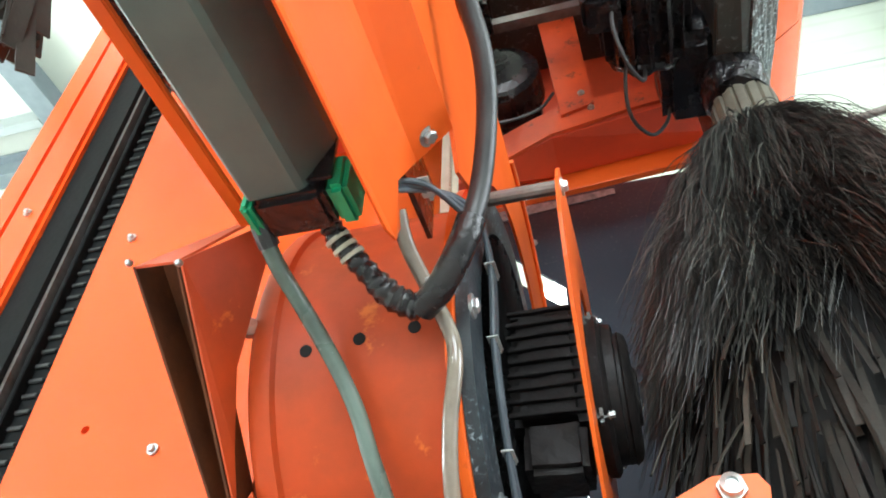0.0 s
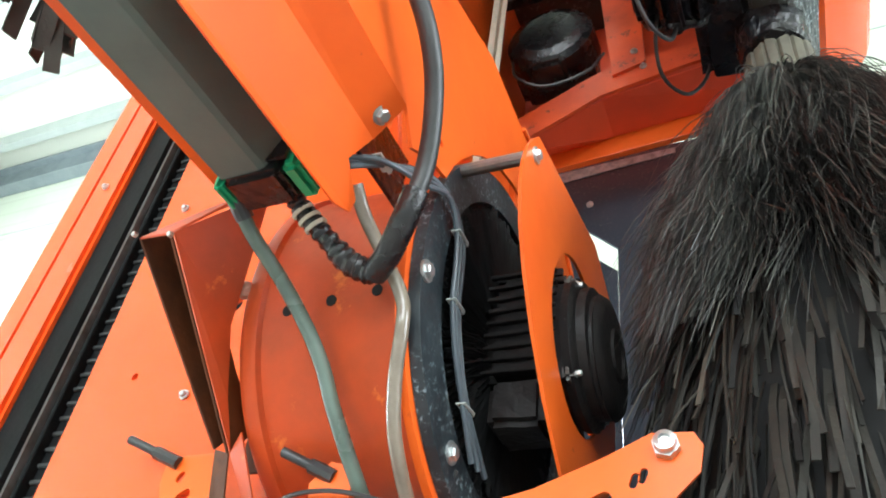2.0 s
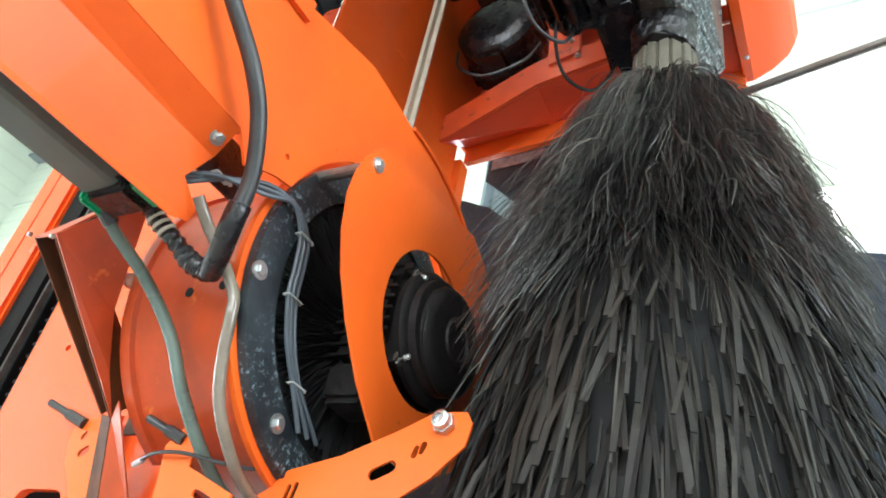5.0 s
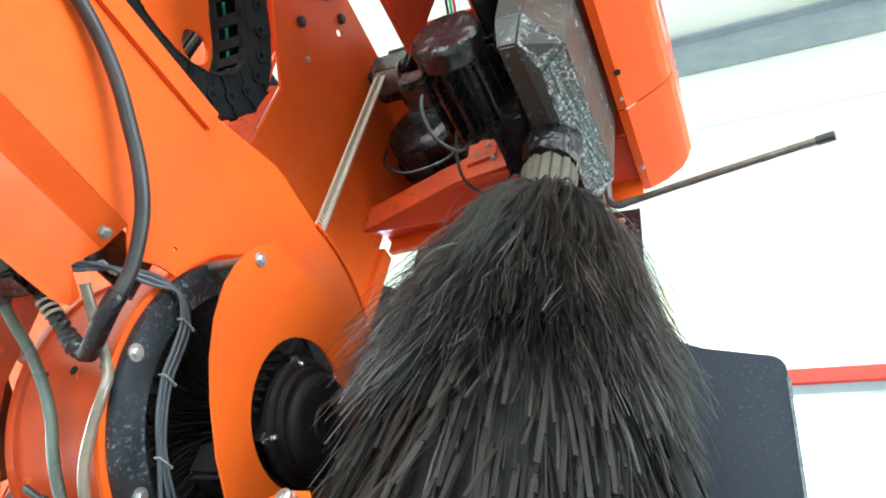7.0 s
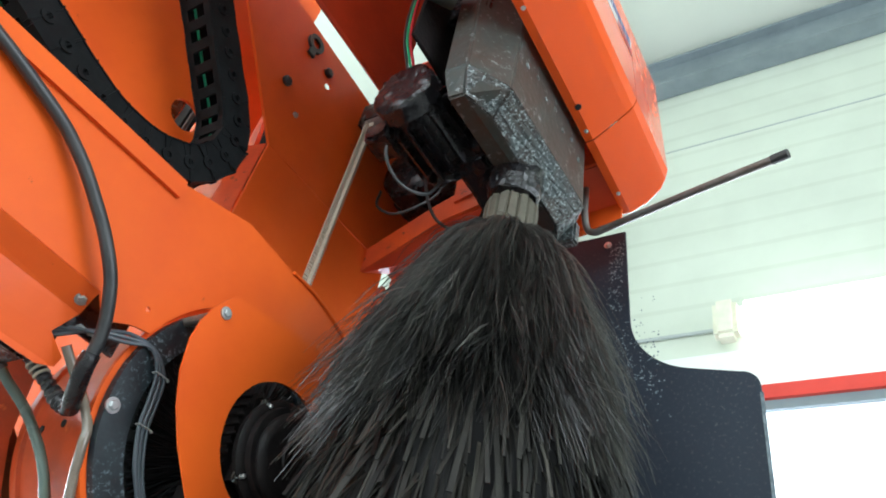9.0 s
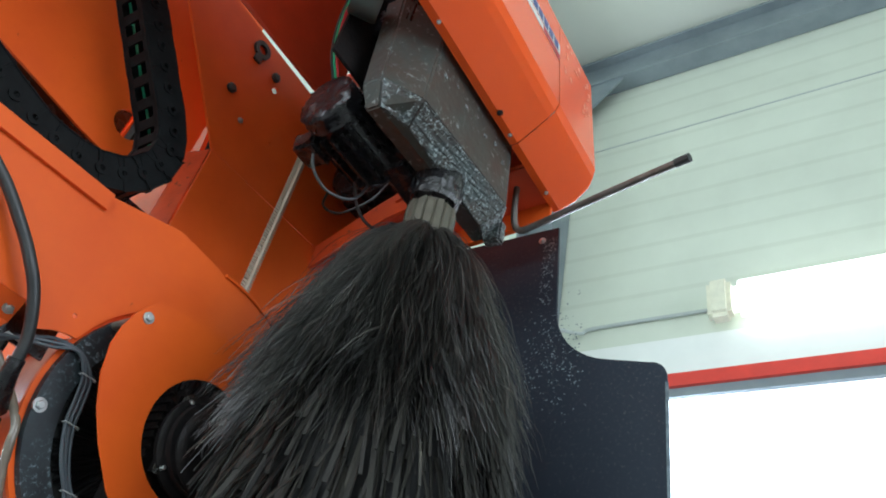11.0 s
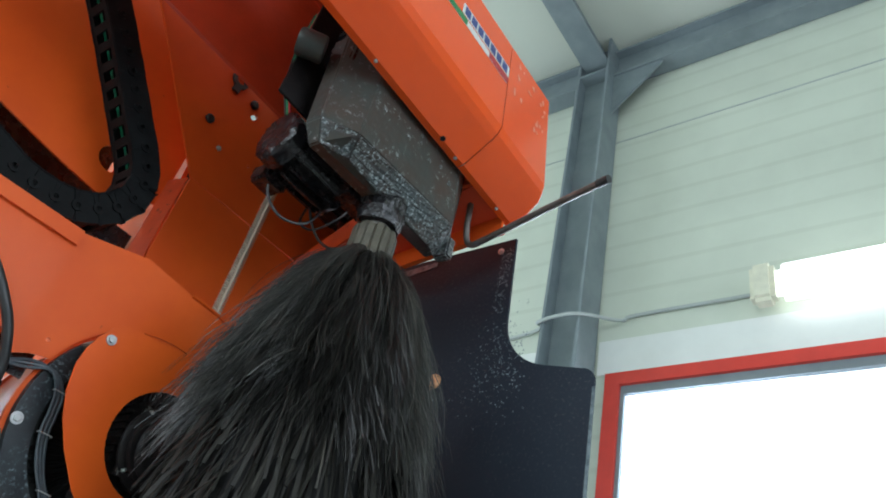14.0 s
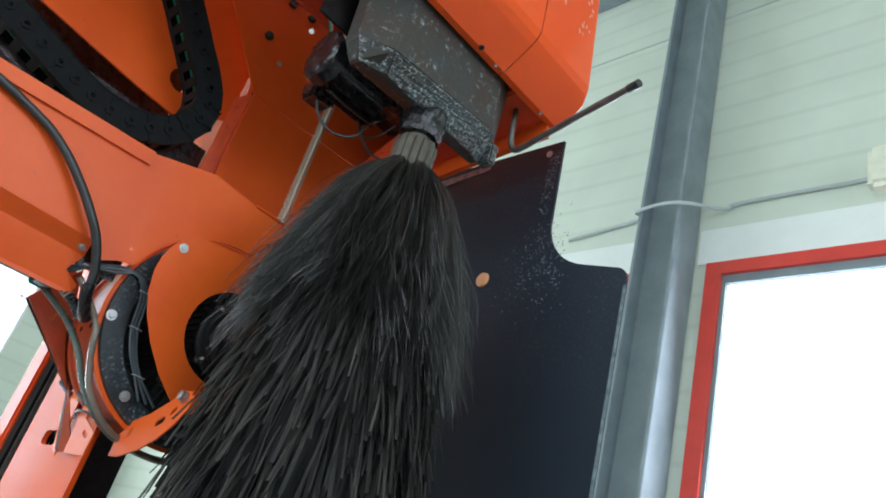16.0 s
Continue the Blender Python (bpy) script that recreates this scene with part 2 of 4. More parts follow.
def beam(a, b, w, h, up=(0, 0, 1), bev=0.0):
    """A square bar from a to b."""
    a, b = Vector(a), Vector(b)
    d = (b - a).normalized()
    s = d.cross(Vector(up)).normalized()
    u = s.cross(d)
    bm = bmesh.new()
    bmesh.ops.create_cube(bm, size=1)
    for v in bm.verts:
        c = v.co.copy()
        v.co = (a + b) / 2 + s * c.x * w + d * c.y * (b - a).length + u * c.z * h
    if bev:
        bmesh.ops.bevel(bm, geom=bm.edges[:], offset=bev, segments=2, affect="EDGES")
    return bm


def frame_of(axis, level):
    """Maps plane coordinates and a height over the plane to the world. For x: (y, z); for y: (x, z); for z: (x, y)."""
    if axis == "x":
        return lambda u, v, w: Vector((level + w, u, v))
    if axis == "y":
        return lambda u, v, w: Vector((u, level + w, v))
    return lambda u, v, w: Vector((u, v, level + w))


def sheet(outline, axis, level, thick, holes=()):
    """A plate of that outline in a plane across the axis, with holes cut through."""
    at = frame_of(axis, level)
    bm = bmesh.new()
    edges = []
    for loop in (outline, *holes):
        vs = [bm.verts.new(at(u, v, 0)) for u, v in loop]
        edges += [bm.edges.new((vs[i], vs[(i + 1) % len(vs)])) for i in range(len(vs))]
    bmesh.ops.triangle_fill(bm, use_beauty=True, edges=edges, normal=at(0, 0, 1) - at(0, 0, 0))
    ext = bmesh.ops.extrude_face_region(bm, geom=bm.faces[:])
    d = at(0, 0, thick) - at(0, 0, 0)
    bmesh.ops.translate(bm, vec=d, verts=[e for e in ext["geom"] if isinstance(e, bmesh.types.BMVert)])
    return bm


def arc(cu, cv, r, a0, a1, n=16):
    return [(cu + r * math.cos(radians(a0 + (a1 - a0) * i / n)), cv + r * math.sin(radians(a0 + (a1 - a0) * i / n))) for i in range(n + 1)]


def circle(cu, cv, r, n=24):
    return arc(cu, cv, r, 0, 360, n)[:-1]


def spline(pts, steps=6):
    """Points on a smooth line through those given."""
    p = [Vector(q) for q in pts]
    p = [2 * p[0] - p[1]] + p + [2 * p[-1] - p[-2]]
    out = []
    for i in range(1, len(p) - 2):
        a, b, c, d = p[i - 1:i + 3]
        for k in range(steps):
            t = k / steps
            out.append(0.5 * (2 * b + (c - a) * t + (2 * a - 5 * b + 4 * c - d) * t * t + (3 * b - a - 3 * c + d) * t ** 3))
    return out + [p[-2]]


def tube(pts, r, sides=12, steps=6, bm=None, radii=None):
    bm = bm or bmesh.new()
    line = spline(pts, steps) if steps > 1 else [Vector(q) for q in pts]
    side = None
    rings = []
    for i, c in enumerate(line):
        d = (line[min(i + 1, len(line) - 1)] - line[max(i - 1, 0)]).normalized()
        if side is None:
            side = d.orthogonal().normalized()
        side = (side - d * side.dot(d)).normalized()
        other = d.cross(side)
        rad = radii(i / (len(line) - 1)) if radii else r
        rings.append([bm.verts.new(c + rad * (side * math.cos(2 * math.pi * k / sides) + other * math.sin(2 * math.pi * k / sides))) for k in range(sides)])
    for a, b in zip(rings, rings[1:]):
        for k in range(sides):
            bm.faces.new((a[k], a[(k + 1) % sides], b[(k + 1) % sides], b[k]))
    bm.faces.new(rings[0])
    bm.faces.new(rings[-1])
    return bm


def lathe(profile, origin, axis, n=48, caps=True):
    """A body turned about the axis: profile of (distance along it, radius)."""
    axis = Vector(axis).normalized()
    s = axis.orthogonal().normalized()
    o = axis.cross(s)
    bm = bmesh.new()
    rings = [[bm.verts.new(Vector(origin) + axis * d + r * (s * math.cos(2 * math.pi * k / n) + o * math.sin(2 * math.pi * k / n))) for k in range(n)] for d, r in profile]
    for a, b in zip(rings, rings[1:]):
        for k in range(n):
            bm.faces.new((a[k], a[(k + 1) % n], b[(k + 1) % n], b[k]))
    if caps:
        bm.faces.new(rings[0])
        bm.faces.new(rings[-1])
    return bm


def bolt(at, axis, r=0.012, parent=None, washer=True, name="bolt"):
    """A hexagon head with its washer."""
    a = Vector(axis).normalized()
    bm = lathe([(-0.002, r), (0.003, r)], at, a, 18) if washer else bmesh.new()
    head = lathe([(0.003, r * 0.68), (0.009, r * 0.66), (0.011, r * 0.5)], at, a, 6)
    me = bpy.data.meshes.new("head")
    head.to_mesh(me)
    head.free()
    bm.from_mesh(me)
    bpy.data.meshes.remove(me)
    return part(name, bm, STEEL, parent)


def merged(*bms):
    out = bmesh.new()
    for b in bms:
        me = bpy.data.meshes.new("piece")
        b.to_mesh(me)
        b.free()
        out.from_mesh(me)
        bpy.data.meshes.remove(me)
    return out


# ---------- the hall ----------
def structure(name, bm, mat, label, category, parent=None):
    return tagged(part(name, bm, mat, parent), label, category, kind="structure")


YW, ZC = 20.0, 31.6
structure("ground", box((-300, -300, -0.3), (300, 300, 0)), CONCRETE, "wet grey concrete floor of the wash hall", "floor")
# side wall with two windows, cut through
WIN = [(-7.75, 10.0, 2.0, 13.75), (-30.0, -11.25, 2.0, 13.75)]
holes = [[(a, c), (b, c), (b, d), (a, d)] for a, b, c, d in WIN]
wall = structure("wall_side", sheet([(-46, 0), (36, 0), (36, ZC), (-46, ZC)], "y", YW, 0.5, holes), WALL, "white insulated panel wall with fine horizontal joints", "wall")
# Opposite and end walls: their openings are added to let light in.
structure("wall_opposite", sheet([(-46, 0), (36, 0), (36, ZC), (-46, ZC)], "y", -18.5, 0.5, [[(-11, 3.5), (15, 3.5), (15, 14.5), (-11, 14.5)]]), WALL, "unseen white insulated panel wall with a wide window added for light", "wall")
structure("wall_end", sheet([(-18.5, 0), (20.5, 0), (20.5, ZC), (-18.5, ZC)], "x", -46.5, 0.5, [[(-9, 0.2), (11, 0.2), (11, 18), (-9, 18)]]), WALL, "white panel end wall with an open gateway", "wall")
structure("wall_gate", sheet([(-18.5, 0), (20.5, 0), (20.5, ZC), (-18.5, ZC)], "x", 36, 0.5, [[(-11, 0.2), (11, 0.2), (11, 19), (-11, 19)]]), WALL, "white panel end wall with an open gateway", "wall")
structure("ceiling", box((-46.5, -18.5, ZC), (36.5, 20.5, ZC + 0.5)), CEIL, "white sheet ceiling between steel rafters", "ceiling")
for i, (a, b, c, d) in enumerate(WIN):
    w = tagged(part(f"window_{i + 1}", merged(box((a - 0.4, YW - 0.12, c - 0.4), (a + 0.12, YW + 0.3, d + 0.25)), box((b - 0.12, YW - 0.12, c - 0.4), (b + 0.4, YW + 0.3, d + 0.25)), box((a - 0.4, YW - 0.125, d - 0.2), (b + 0.4, YW + 0.3, d + 0.25)), box((a - 0.4, YW - 0.125, c - 0.4), (b + 0.4, YW + 0.3, c))), RED_FRAME), "large window with a red painted frame", "window", kind="structure")
    part("window_sash", merged(box((a + 0.12, YW + 0.02, d - 0.5), (b - 0.12, YW + 0.2, d - 0.2)), box((a + 0.12, YW + 0.02, c), (a + 0.26, YW + 0.2, d - 0.5)), box((b - 0.26, YW + 0.02, c), (b - 0.12, YW + 0.2, d - 0.5))), FRAME_GREY, w, "grey inner sash")
    structure("trim", box((a - 0.75, YW - 0.06, d + 0.26), (b + 0.75, YW - 0.004, d + 1.6)), WHITE_TRIM, "smooth white trim sheet over the window", "trim")
    structure("backdrop", box((a - 8, YW + 4, c - 6), (b + 8, YW + 4.1, d + 6)), OUTSIDE, "overexposed daylight outside the window", "sky")
structure("backdrop", box((-70, -30, -1), (-69.9, 32, 26)), OUTSIDE, "overexposed daylight beyond the gateway", "sky")
# wall panel joints
for z in (25.6,):
    structure("trim", box((-46, YW - 0.035, z - 0.024), (36, YW - 0.003, z + 0.024)), PURLIN, "thin dark joint between wall panels", "trim")


def column(x):
    c = thing("steel_column", "grey steel I-section column with a gusset against the panel wall", "column", (x, YW - 0.7, 0), "columns of the hall", "structure")
    part("flange", box((x - 0.80, YW - 1.42, 0), (x - 0.67, YW - 0.05, ZC - 0.1), 0.02), FRAME_GREY, c)
    part("flange", box((x + 0.62, YW - 1.42, 0), (x + 0.75, YW - 0.05, ZC - 0.1), 0.02), FRAME_GREY, c)
    part("web", box((x - 0.67, YW - 0.8, 0), (x + 0.62, YW - 0.66, ZC - 0.1)), FRAME_GREY, c)
    part("stiffener", box((x - 0.67, YW - 1.4, ZC - 2.4), (x + 0.62, YW - 0.8, ZC - 2.28)), FRAME_GREY, c)
    part("gusset", sheet([(x + 0.75, ZC - 4.8), (x + 0.75, ZC - 2.3), (x + 3.1, ZC - 2.3), (x + 2.6, ZC - 2.9)], "y", YW - 0.8, 0.1), FRAME_GREY, c)
    return settle(c)


for x in (-25.6, -9.35, 13.5):
    column(x)
    structure("rafter", merged(box((x - 0.6, -18, ZC - 1.7), (x + 0.6, YW - 0.1, ZC - 1.55)), box((x - 0.08, -18, ZC - 1.55), (x + 0.08, YW - 0.1, ZC))), FRAME_GREY, "grey steel rafter under the ceiling", "beam")
for y in (6.0, 10.0, 14.0, 17.5):
    structure("purlin", box((-46, y - 0.25, ZC - 0.9), (-27, y + 0.25, ZC - 0.05)), PURLIN, "pale grey steel purlin under the ceiling", "beam")
structure("wall_beam", merged(box((-46, YW - 0.9, ZC - 2.35), (36, YW - 0.05, ZC - 2.2)), box((-46, YW - 0.5, ZC - 2.2), (36, YW - 0.4, ZC - 0.7)), box((-46, YW - 0.9, ZC - 0.7), (36, YW - 0.05, ZC - 0.55))), FRAME_GREY, "grey steel eaves beam along the wall top", "beam")


def wall_lamp(x0, x1):
    c = thing("fluorescent_lamp", "lit fluorescent batten lamp with cream end caps on the wall", "lamp", (x0, YW, 16.5))
    part("housing", box((x0, YW - 0.35, 16.3), (x1, YW - 0.003, 16.8), 0.05), LAMP_BODY, c)
    part("diffuser", box((x0 + 0.75, YW - 0.95, 15.4), (x1 - 0.75, YW - 0.352, 16.72), 0.22), LAMP_GLOW, c, "glowing diffuser")
    part("end_cap", box((x0, YW - 1.0, 15.35), (x0 + 0.74, YW - 0.352, 16.78), 0.15), LAMP_BODY, c)
    part("end_cap", box((x1 - 0.74, YW - 1.0, 15.35), (x1, YW - 0.352, 16.78), 0.15), LAMP_BODY, c)
    return settle(c)


wall_lamp(-3.15, 13.0)
cable = part("conduit", tube([(-14, YW - 0.15, 15.9), (-11.4, YW - 0.15, 16.2), (-10.45, YW - 0.9, 15.85), (-10.2, YW - 1.5, 15.6), (-9.3, YW - 1.56, 15.68), (-8.45, YW - 1.5, 15.6), (-7.65, YW - 0.3, 15.95), (-7.1, YW - 0.12, 16.2), (-3.3, YW - 0.12, 16.2)], 0.065, 8), PURLIN, smooth=True)
tagged(cable, "pale grey cable conduit bent round the column", "conduit")

# ---------- gantry frame ----------
def folded(profile, axis, a, b, thick=0.004):
    """A folded sheet: an open profile drawn out along an axis ('y': points are (x, z); 'x': points are (y, z))."""
    bm = bmesh.new()
    p = [Vector((u, v)) for u, v in profile]
    off = []
    for i, q in enumerate(p):
        d = (p[min(i + 1, len(p) - 1)] - p[max(i - 1, 0)]).normalized()
        off.append(q + Vector((-d.y, d.x)) * thick)
    ring = p + off[::-1]
    ends = []
    for t in (a, b):
        ends.append([bm.verts.new((q.x, t, q.y) if axis == "y" else (t, q.x, q.y)) for q in ring])
    n = len(ring)
    for k in range(n):
        bm.faces.new((ends[0][k], ends[0][(k + 1) % n], ends[1][(k + 1) % n], ends[1][k]))
    m = len(p)
    for e in ends:
        for k in range(m - 1):
            bm.faces.new((e[k], e[k + 1], e[n - 2 - k], e[n - 1 - k]))
    return bm


def quad_plate(pts, thick=0.006):
    """A plate between corners in space."""
    bm = bmesh.new()
    f = bm.faces.new([bm.verts.new(p) for p in pts])
    f.normal_update()
    n = f.normal * thick
    ext = bmesh.ops.extrude_face_region(bm, geom=[f])
    bmesh.ops.translate(bm, vec=-n, verts=[e for e in ext["geom"] if isinstance(e, bmesh.types.BMVert)])
    return bm


def lumpy(bm, amount=0.004, size=22.0, cuts=2):
    """Roughens a body as caked grease or lime does."""
    bmesh.ops.subdivide_edges(bm, edges=bm.edges[:], cuts=cuts, use_grid_fill=True)
    for v in bm.verts:
        v.co += noise.noise_vector(v.co * size) * amount + noise.noise_vector(v.co * size * 3.1) * amount * 0.5
    return bm


def slot(cu, cv, length, r, ang):
    c, s = math.cos(radians(ang)), math.sin(radians(ang))
    h = length / 2
    pts = [(h + r * math.cos(radians(a)), r * math.sin(radians(a))) for a in range(-90, 91, 30)]
    pts += [(-h + r * math.cos(radians(a)), r * math.sin(radians(a))) for a in range(90, 271, 30)]
    return [(cu + x * c - y * s, cv + x * s + y * c) for x, y in pts]


gantry = thing("gantry_frame", "orange painted steel frame of a rollover car wash", "car wash gantry", (-1.0, 1.3, 0))
# rear leg with its guide channel
part("leg_sheet", sheet([(-1.165, 0), (-0.45, 0), (-0.45, 2.35), (-0.75, 4.0), (-1.165, 4.0)], "y", 1.05, 0.02, [circle(-1.018, 1.86, 0.009, 12), slot(-0.86, 1.47, 0.10, 0.03, 0), circle(-0.80, 2.02, 0.02, 14)]), ORANGE_GLOSS, gantry)
part("leg_post", box((-1.50, 1.03, 0), (-1.385, 1.5, 4.0), 0.012), ORANGE_GLOSS, gantry)
part("leg_post", box((-1.60, 1.04, 0), (-1.506, 1.5, 4.0), 0.012), ORANGE_GLOSS, gantry)
part("guide_channel", box((-1.385, 1.16, 0), (-1.165, 1.5, 4.0)), CHAIN, gantry, "black shadowed guide channel")
# Added black bar: covers the post's inner side as the channel's shade.
part("channel_shade", box((-1.383, 1.052, 0), (-1.30, 1.158, 4.0)), CHAIN, gantry, "added black bar for the shade in the guide channel")
part("rack_edge", box((-1.299, 1.066, 0.4), (-1.290, 1.158, 3.9)), STEEL_DARK, gantry, "dull steel edge of the rack")
part("toothed_rack", merged(box((-1.275, 1.075, 0.4), (-1.262, 1.16, 3.9), 0.002), box((-1.261, 1.10, 0.4), (-1.185, 1.16, 3.9))), CHAIN, gantry)
tooth = part("rack_tooth", box((-1.260, 1.092, 0), (-1.222, 1.10, 0.010), 0.002), BLACK_RUBBER, gantry)
tooth.location = (0, 0, 1.3)
for i in range(1, 66):
    t2 = new("rack_tooth", tooth.data)
    t2.parent, t2.location = gantry, (0, 0, 1.3 + i * 0.038)
for at in ((-1.09, 1.048, 2.37), (-0.85, 1.048, 1.80), (-1.44, 1.028, 2.52)):
    bolt(at, (0, -1, 0), 0.011, gantry)
# cross plate behind the arm, and the folded plate under it
part("cross_plate", sheet([(0.50, 3.80), (1.045, 3.135), (1.93, 3.17), (1.93, 3.93), (1.54, 3.93), (1.46, 3.835), (0.50, 3.87)], "x", -0.512, 0.012, [slot(1.17, 3.655, 0.02, 0.013, 60), circle(1.26, 3.40, 0.007, 8)]), ORANGE, gantry)
part("lower_plate", sheet([(1.045, 3.128), (1.83, 3.158), (1.83, 2.0), (1.06, 2.0), (1.045, 2.74)], "x", -0.508, 0.012, [circle(1.80, 3.05, 0.008, 8)]), ORANGE, gantry)
part("plate_return", quad_plate([(-0.51, 1.043, 3.13), (-0.51, 1.043, 2.6), (-0.62, 1.02, 2.6), (-0.62, 1.02, 3.13)]), ORANGE_DIRTY, gantry)
part("side_return", box((-0.508, 1.832, 1.9), (-0.47, 1.90, 3.06), 0.004), ORANGE, gantry)
# Added dark sheet: the unlit void below the hanger beam.
part("void_sheet", box((-0.74, 0.45, 2.56), (-0.72, 1.04, 2.858)), GREASE_SHADE, gantry, "added dark sheet for the shaded void")
part("hanger_beam", sheet([(-0.6, 3.05), (0.28, 2.925), (0.62, 2.875), (0.80, 2.86), (1.03, 3.0), (1.03, 4.2), (-0.6, 4.2)], "x", -0.63, 0.012, [circle(0.77, 3.03, 0.06, 24)]), ORANGE, gantry)
# Added dark sheet: shade seen through the beam's hole and past its edge.
part("far_void_sheet", box((-0.912, 0.10, 2.74), (-0.90, 0.86, 3.55)), GREASE_SHADE, gantry, "added dark sheet for the shaded void")
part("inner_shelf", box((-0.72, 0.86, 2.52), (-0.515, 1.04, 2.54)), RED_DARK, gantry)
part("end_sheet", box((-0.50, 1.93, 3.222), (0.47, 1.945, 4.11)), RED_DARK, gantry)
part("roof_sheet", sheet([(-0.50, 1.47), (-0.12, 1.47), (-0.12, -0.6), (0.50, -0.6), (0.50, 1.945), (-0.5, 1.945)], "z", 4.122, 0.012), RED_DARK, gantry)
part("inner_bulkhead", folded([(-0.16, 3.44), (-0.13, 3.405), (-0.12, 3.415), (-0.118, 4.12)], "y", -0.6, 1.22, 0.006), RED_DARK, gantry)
part("top_tray", box((-0.50, 1.46, 3.93), (0.28, 1.925, 3.945)), GEARBOX, gantry, "grey sheet tray")
# longitudinal beam over the splash panel
part("upper_bar", sheet([(-0.498, 3.04), (-0.45, 3.06), (-0.13, 3.225), (0.17, 3.285), (0.55, 3.32), (0.55, 3.40), (0.18, 3.383), (-0.09, 3.367), (-0.19, 3.325), (-0.498, 3.165)], "y", 1.70, 0.014), ORANGE_DIRTY, gantry)
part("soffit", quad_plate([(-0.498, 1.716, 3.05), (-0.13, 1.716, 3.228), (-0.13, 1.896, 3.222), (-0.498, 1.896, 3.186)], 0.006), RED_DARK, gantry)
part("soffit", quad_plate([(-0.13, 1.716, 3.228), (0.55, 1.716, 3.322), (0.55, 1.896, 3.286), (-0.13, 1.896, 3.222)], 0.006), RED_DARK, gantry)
part("lip", sheet([(-0.498, 3.103), (0.06, 3.152), (0.56, 3.195), (0.56, 3.288), (0.06, 3.243), (-0.498, 3.187)], "y", 1.898, 0.012), ORANGE, gantry)
part("lip_fold", quad_plate([(-0.498, 1.898, 3.103), (0.56, 1.898, 3.195), (0.56, 1.93, 3.203), (-0.498, 1.93, 3.111)], 0.004), ORANGE, gantry)
part("upright_strap", sheet([(-0.085, 3.30), (0.032, 3.335), (0.008, 4.1), (-0.145, 4.1)], "y", 1.686, 0.012), ORANGE_DIRTY, gantry)
for at in ((-0.067, 1.698, 3.319), (0.021, 1.698, 3.325), (-0.005, 1.684, 3.40)):
    bolt(at, (0, -1, 0), 0.013, gantry)
for at in ((-0.499, 0.984, 3.45), (-0.499, 1.14, 3.71)):
    part("plug", lathe([(0, 0.022), (0.012, 0.022), (0.018, 0.015)], at, (1, 0, 0), 14), BLACK_RUBBER, gantry, "black hexagon plug", True)
bolt((-0.499, 1.09, 3.36), (1, 0, 0), 0.013, gantry)
eye = part("lifting_eye", merged(lathe([(0, 0.045), (0.014, 0.045), (0.014, 0.024), (0, 0.024), (0, 0.045)], (-0.499, 1.02, 3.76), (1, 0, 0), 24, False), box((-0.499, 1.0, 3.68), (-0.485, 1.04, 3.72), 0.003)), BLACK_RUBBER, gantry)
settle(gantry)

# belt drive in the recess
drive = thing("lift_drive", "dirty dark lift motor with a white toothed belt", "belt drive", (-0.35, 1.6, 3.3))
part("belt", beam((-0.40, 1.375, 3.60), (-0.40, 1.375, 2.60), 0.006, 0.05, (1, 0, 0)), BELT, drive, "white toothed belt")
tt = part("belt_tooth", box((-0.396, 1.351, 0), (-0.391, 1.399, 0.006)), BELT, drive)
tt.location = (0, 0, 2.61)
for i in range(1, 66):
    t2 = new("belt_tooth", tt.data)
    t2.parent, t2.location = drive, (0, 0, 2.61 + i * 0.0148)
part("pulley", lathe([(-0.06, 0.07), (-0.055, 0.055), (0.045, 0.055), (0.05, 0.07), (0.06, 0.07)], (-0.37, 1.42, 3.62), (1, 0, 0), 28), STEEL_DARK, drive, smooth=True)
part("bearing_block", box((-0.47, 1.36, 3.60), (-0.28, 1.52, 3.74), 0.015), GREASE_SHADE, drive)
part("gear_case", merged(box((-0.46, 1.70, 3.42), (-0.16, 1.86, 3.70), 0.03), lathe([(0, 0.11), (0.012, 0.145), (0.03, 0.165), (0.15, 0.168), (0.17, 0.12)], (-0.305, 1.60, 3.54), (0, 1, 0), 36), box((-0.37, 1.60, 3.345), (-0.24, 1.74, 3.40), 0.015)), GREASE_SHADE, drive)
part("axle", beam((-0.48, 1.50, 3.66), (0.10, 1.50, 3.66), 0.04, 0.04), STEEL_DARK, drive)
part("wire", tube([(-0.43, 1.60, 3.40), (-0.40, 1.58, 3.28), (-0.30, 1.60, 3.22), (-0.16, 1.62, 3.27), (-0.10, 1.63, 3.36)], 0.006, 6), BLACK_RUBBER, drive)
settle(drive)

# splash panel with its rounded shoulder, and a narrow second sheet beside it
sp = thing("splash_panel", "black rubber splash sheet with water spots and a rounded shoulder", "splash panel", (0.2, 2.1, 0.2))
outline = [(-0.17, 0.0), (0.985, 0.0)] + arc(0.90, 2.53, 0.06, 0, 90, 6) + arc(0.80, 2.89, 0.27, 258, 182, 10) + [(0.50, 3.33), (-0.50, 3.33), (-0.50, 3.17), (-0.17, 2.86)]
part("sheet", sheet(outline, "y", 2.1, 0.012), PANEL_BLACK, sp)
part("side_sheet", sheet([(-0.75, 0.0), (-0.173, 0.0), (-0.173, 2.76), (-0.46, 3.02), (-0.75, 3.16)], "y", 2.1, 0.012), PANEL_BLACK, sp)
part("worn_edge", beam((0.9875, 2.094, 0.1), (0.962, 2.094, 2.50), 0.006, 0.010, (1, 0, 0)), LIME, sp, "pale frayed edge")
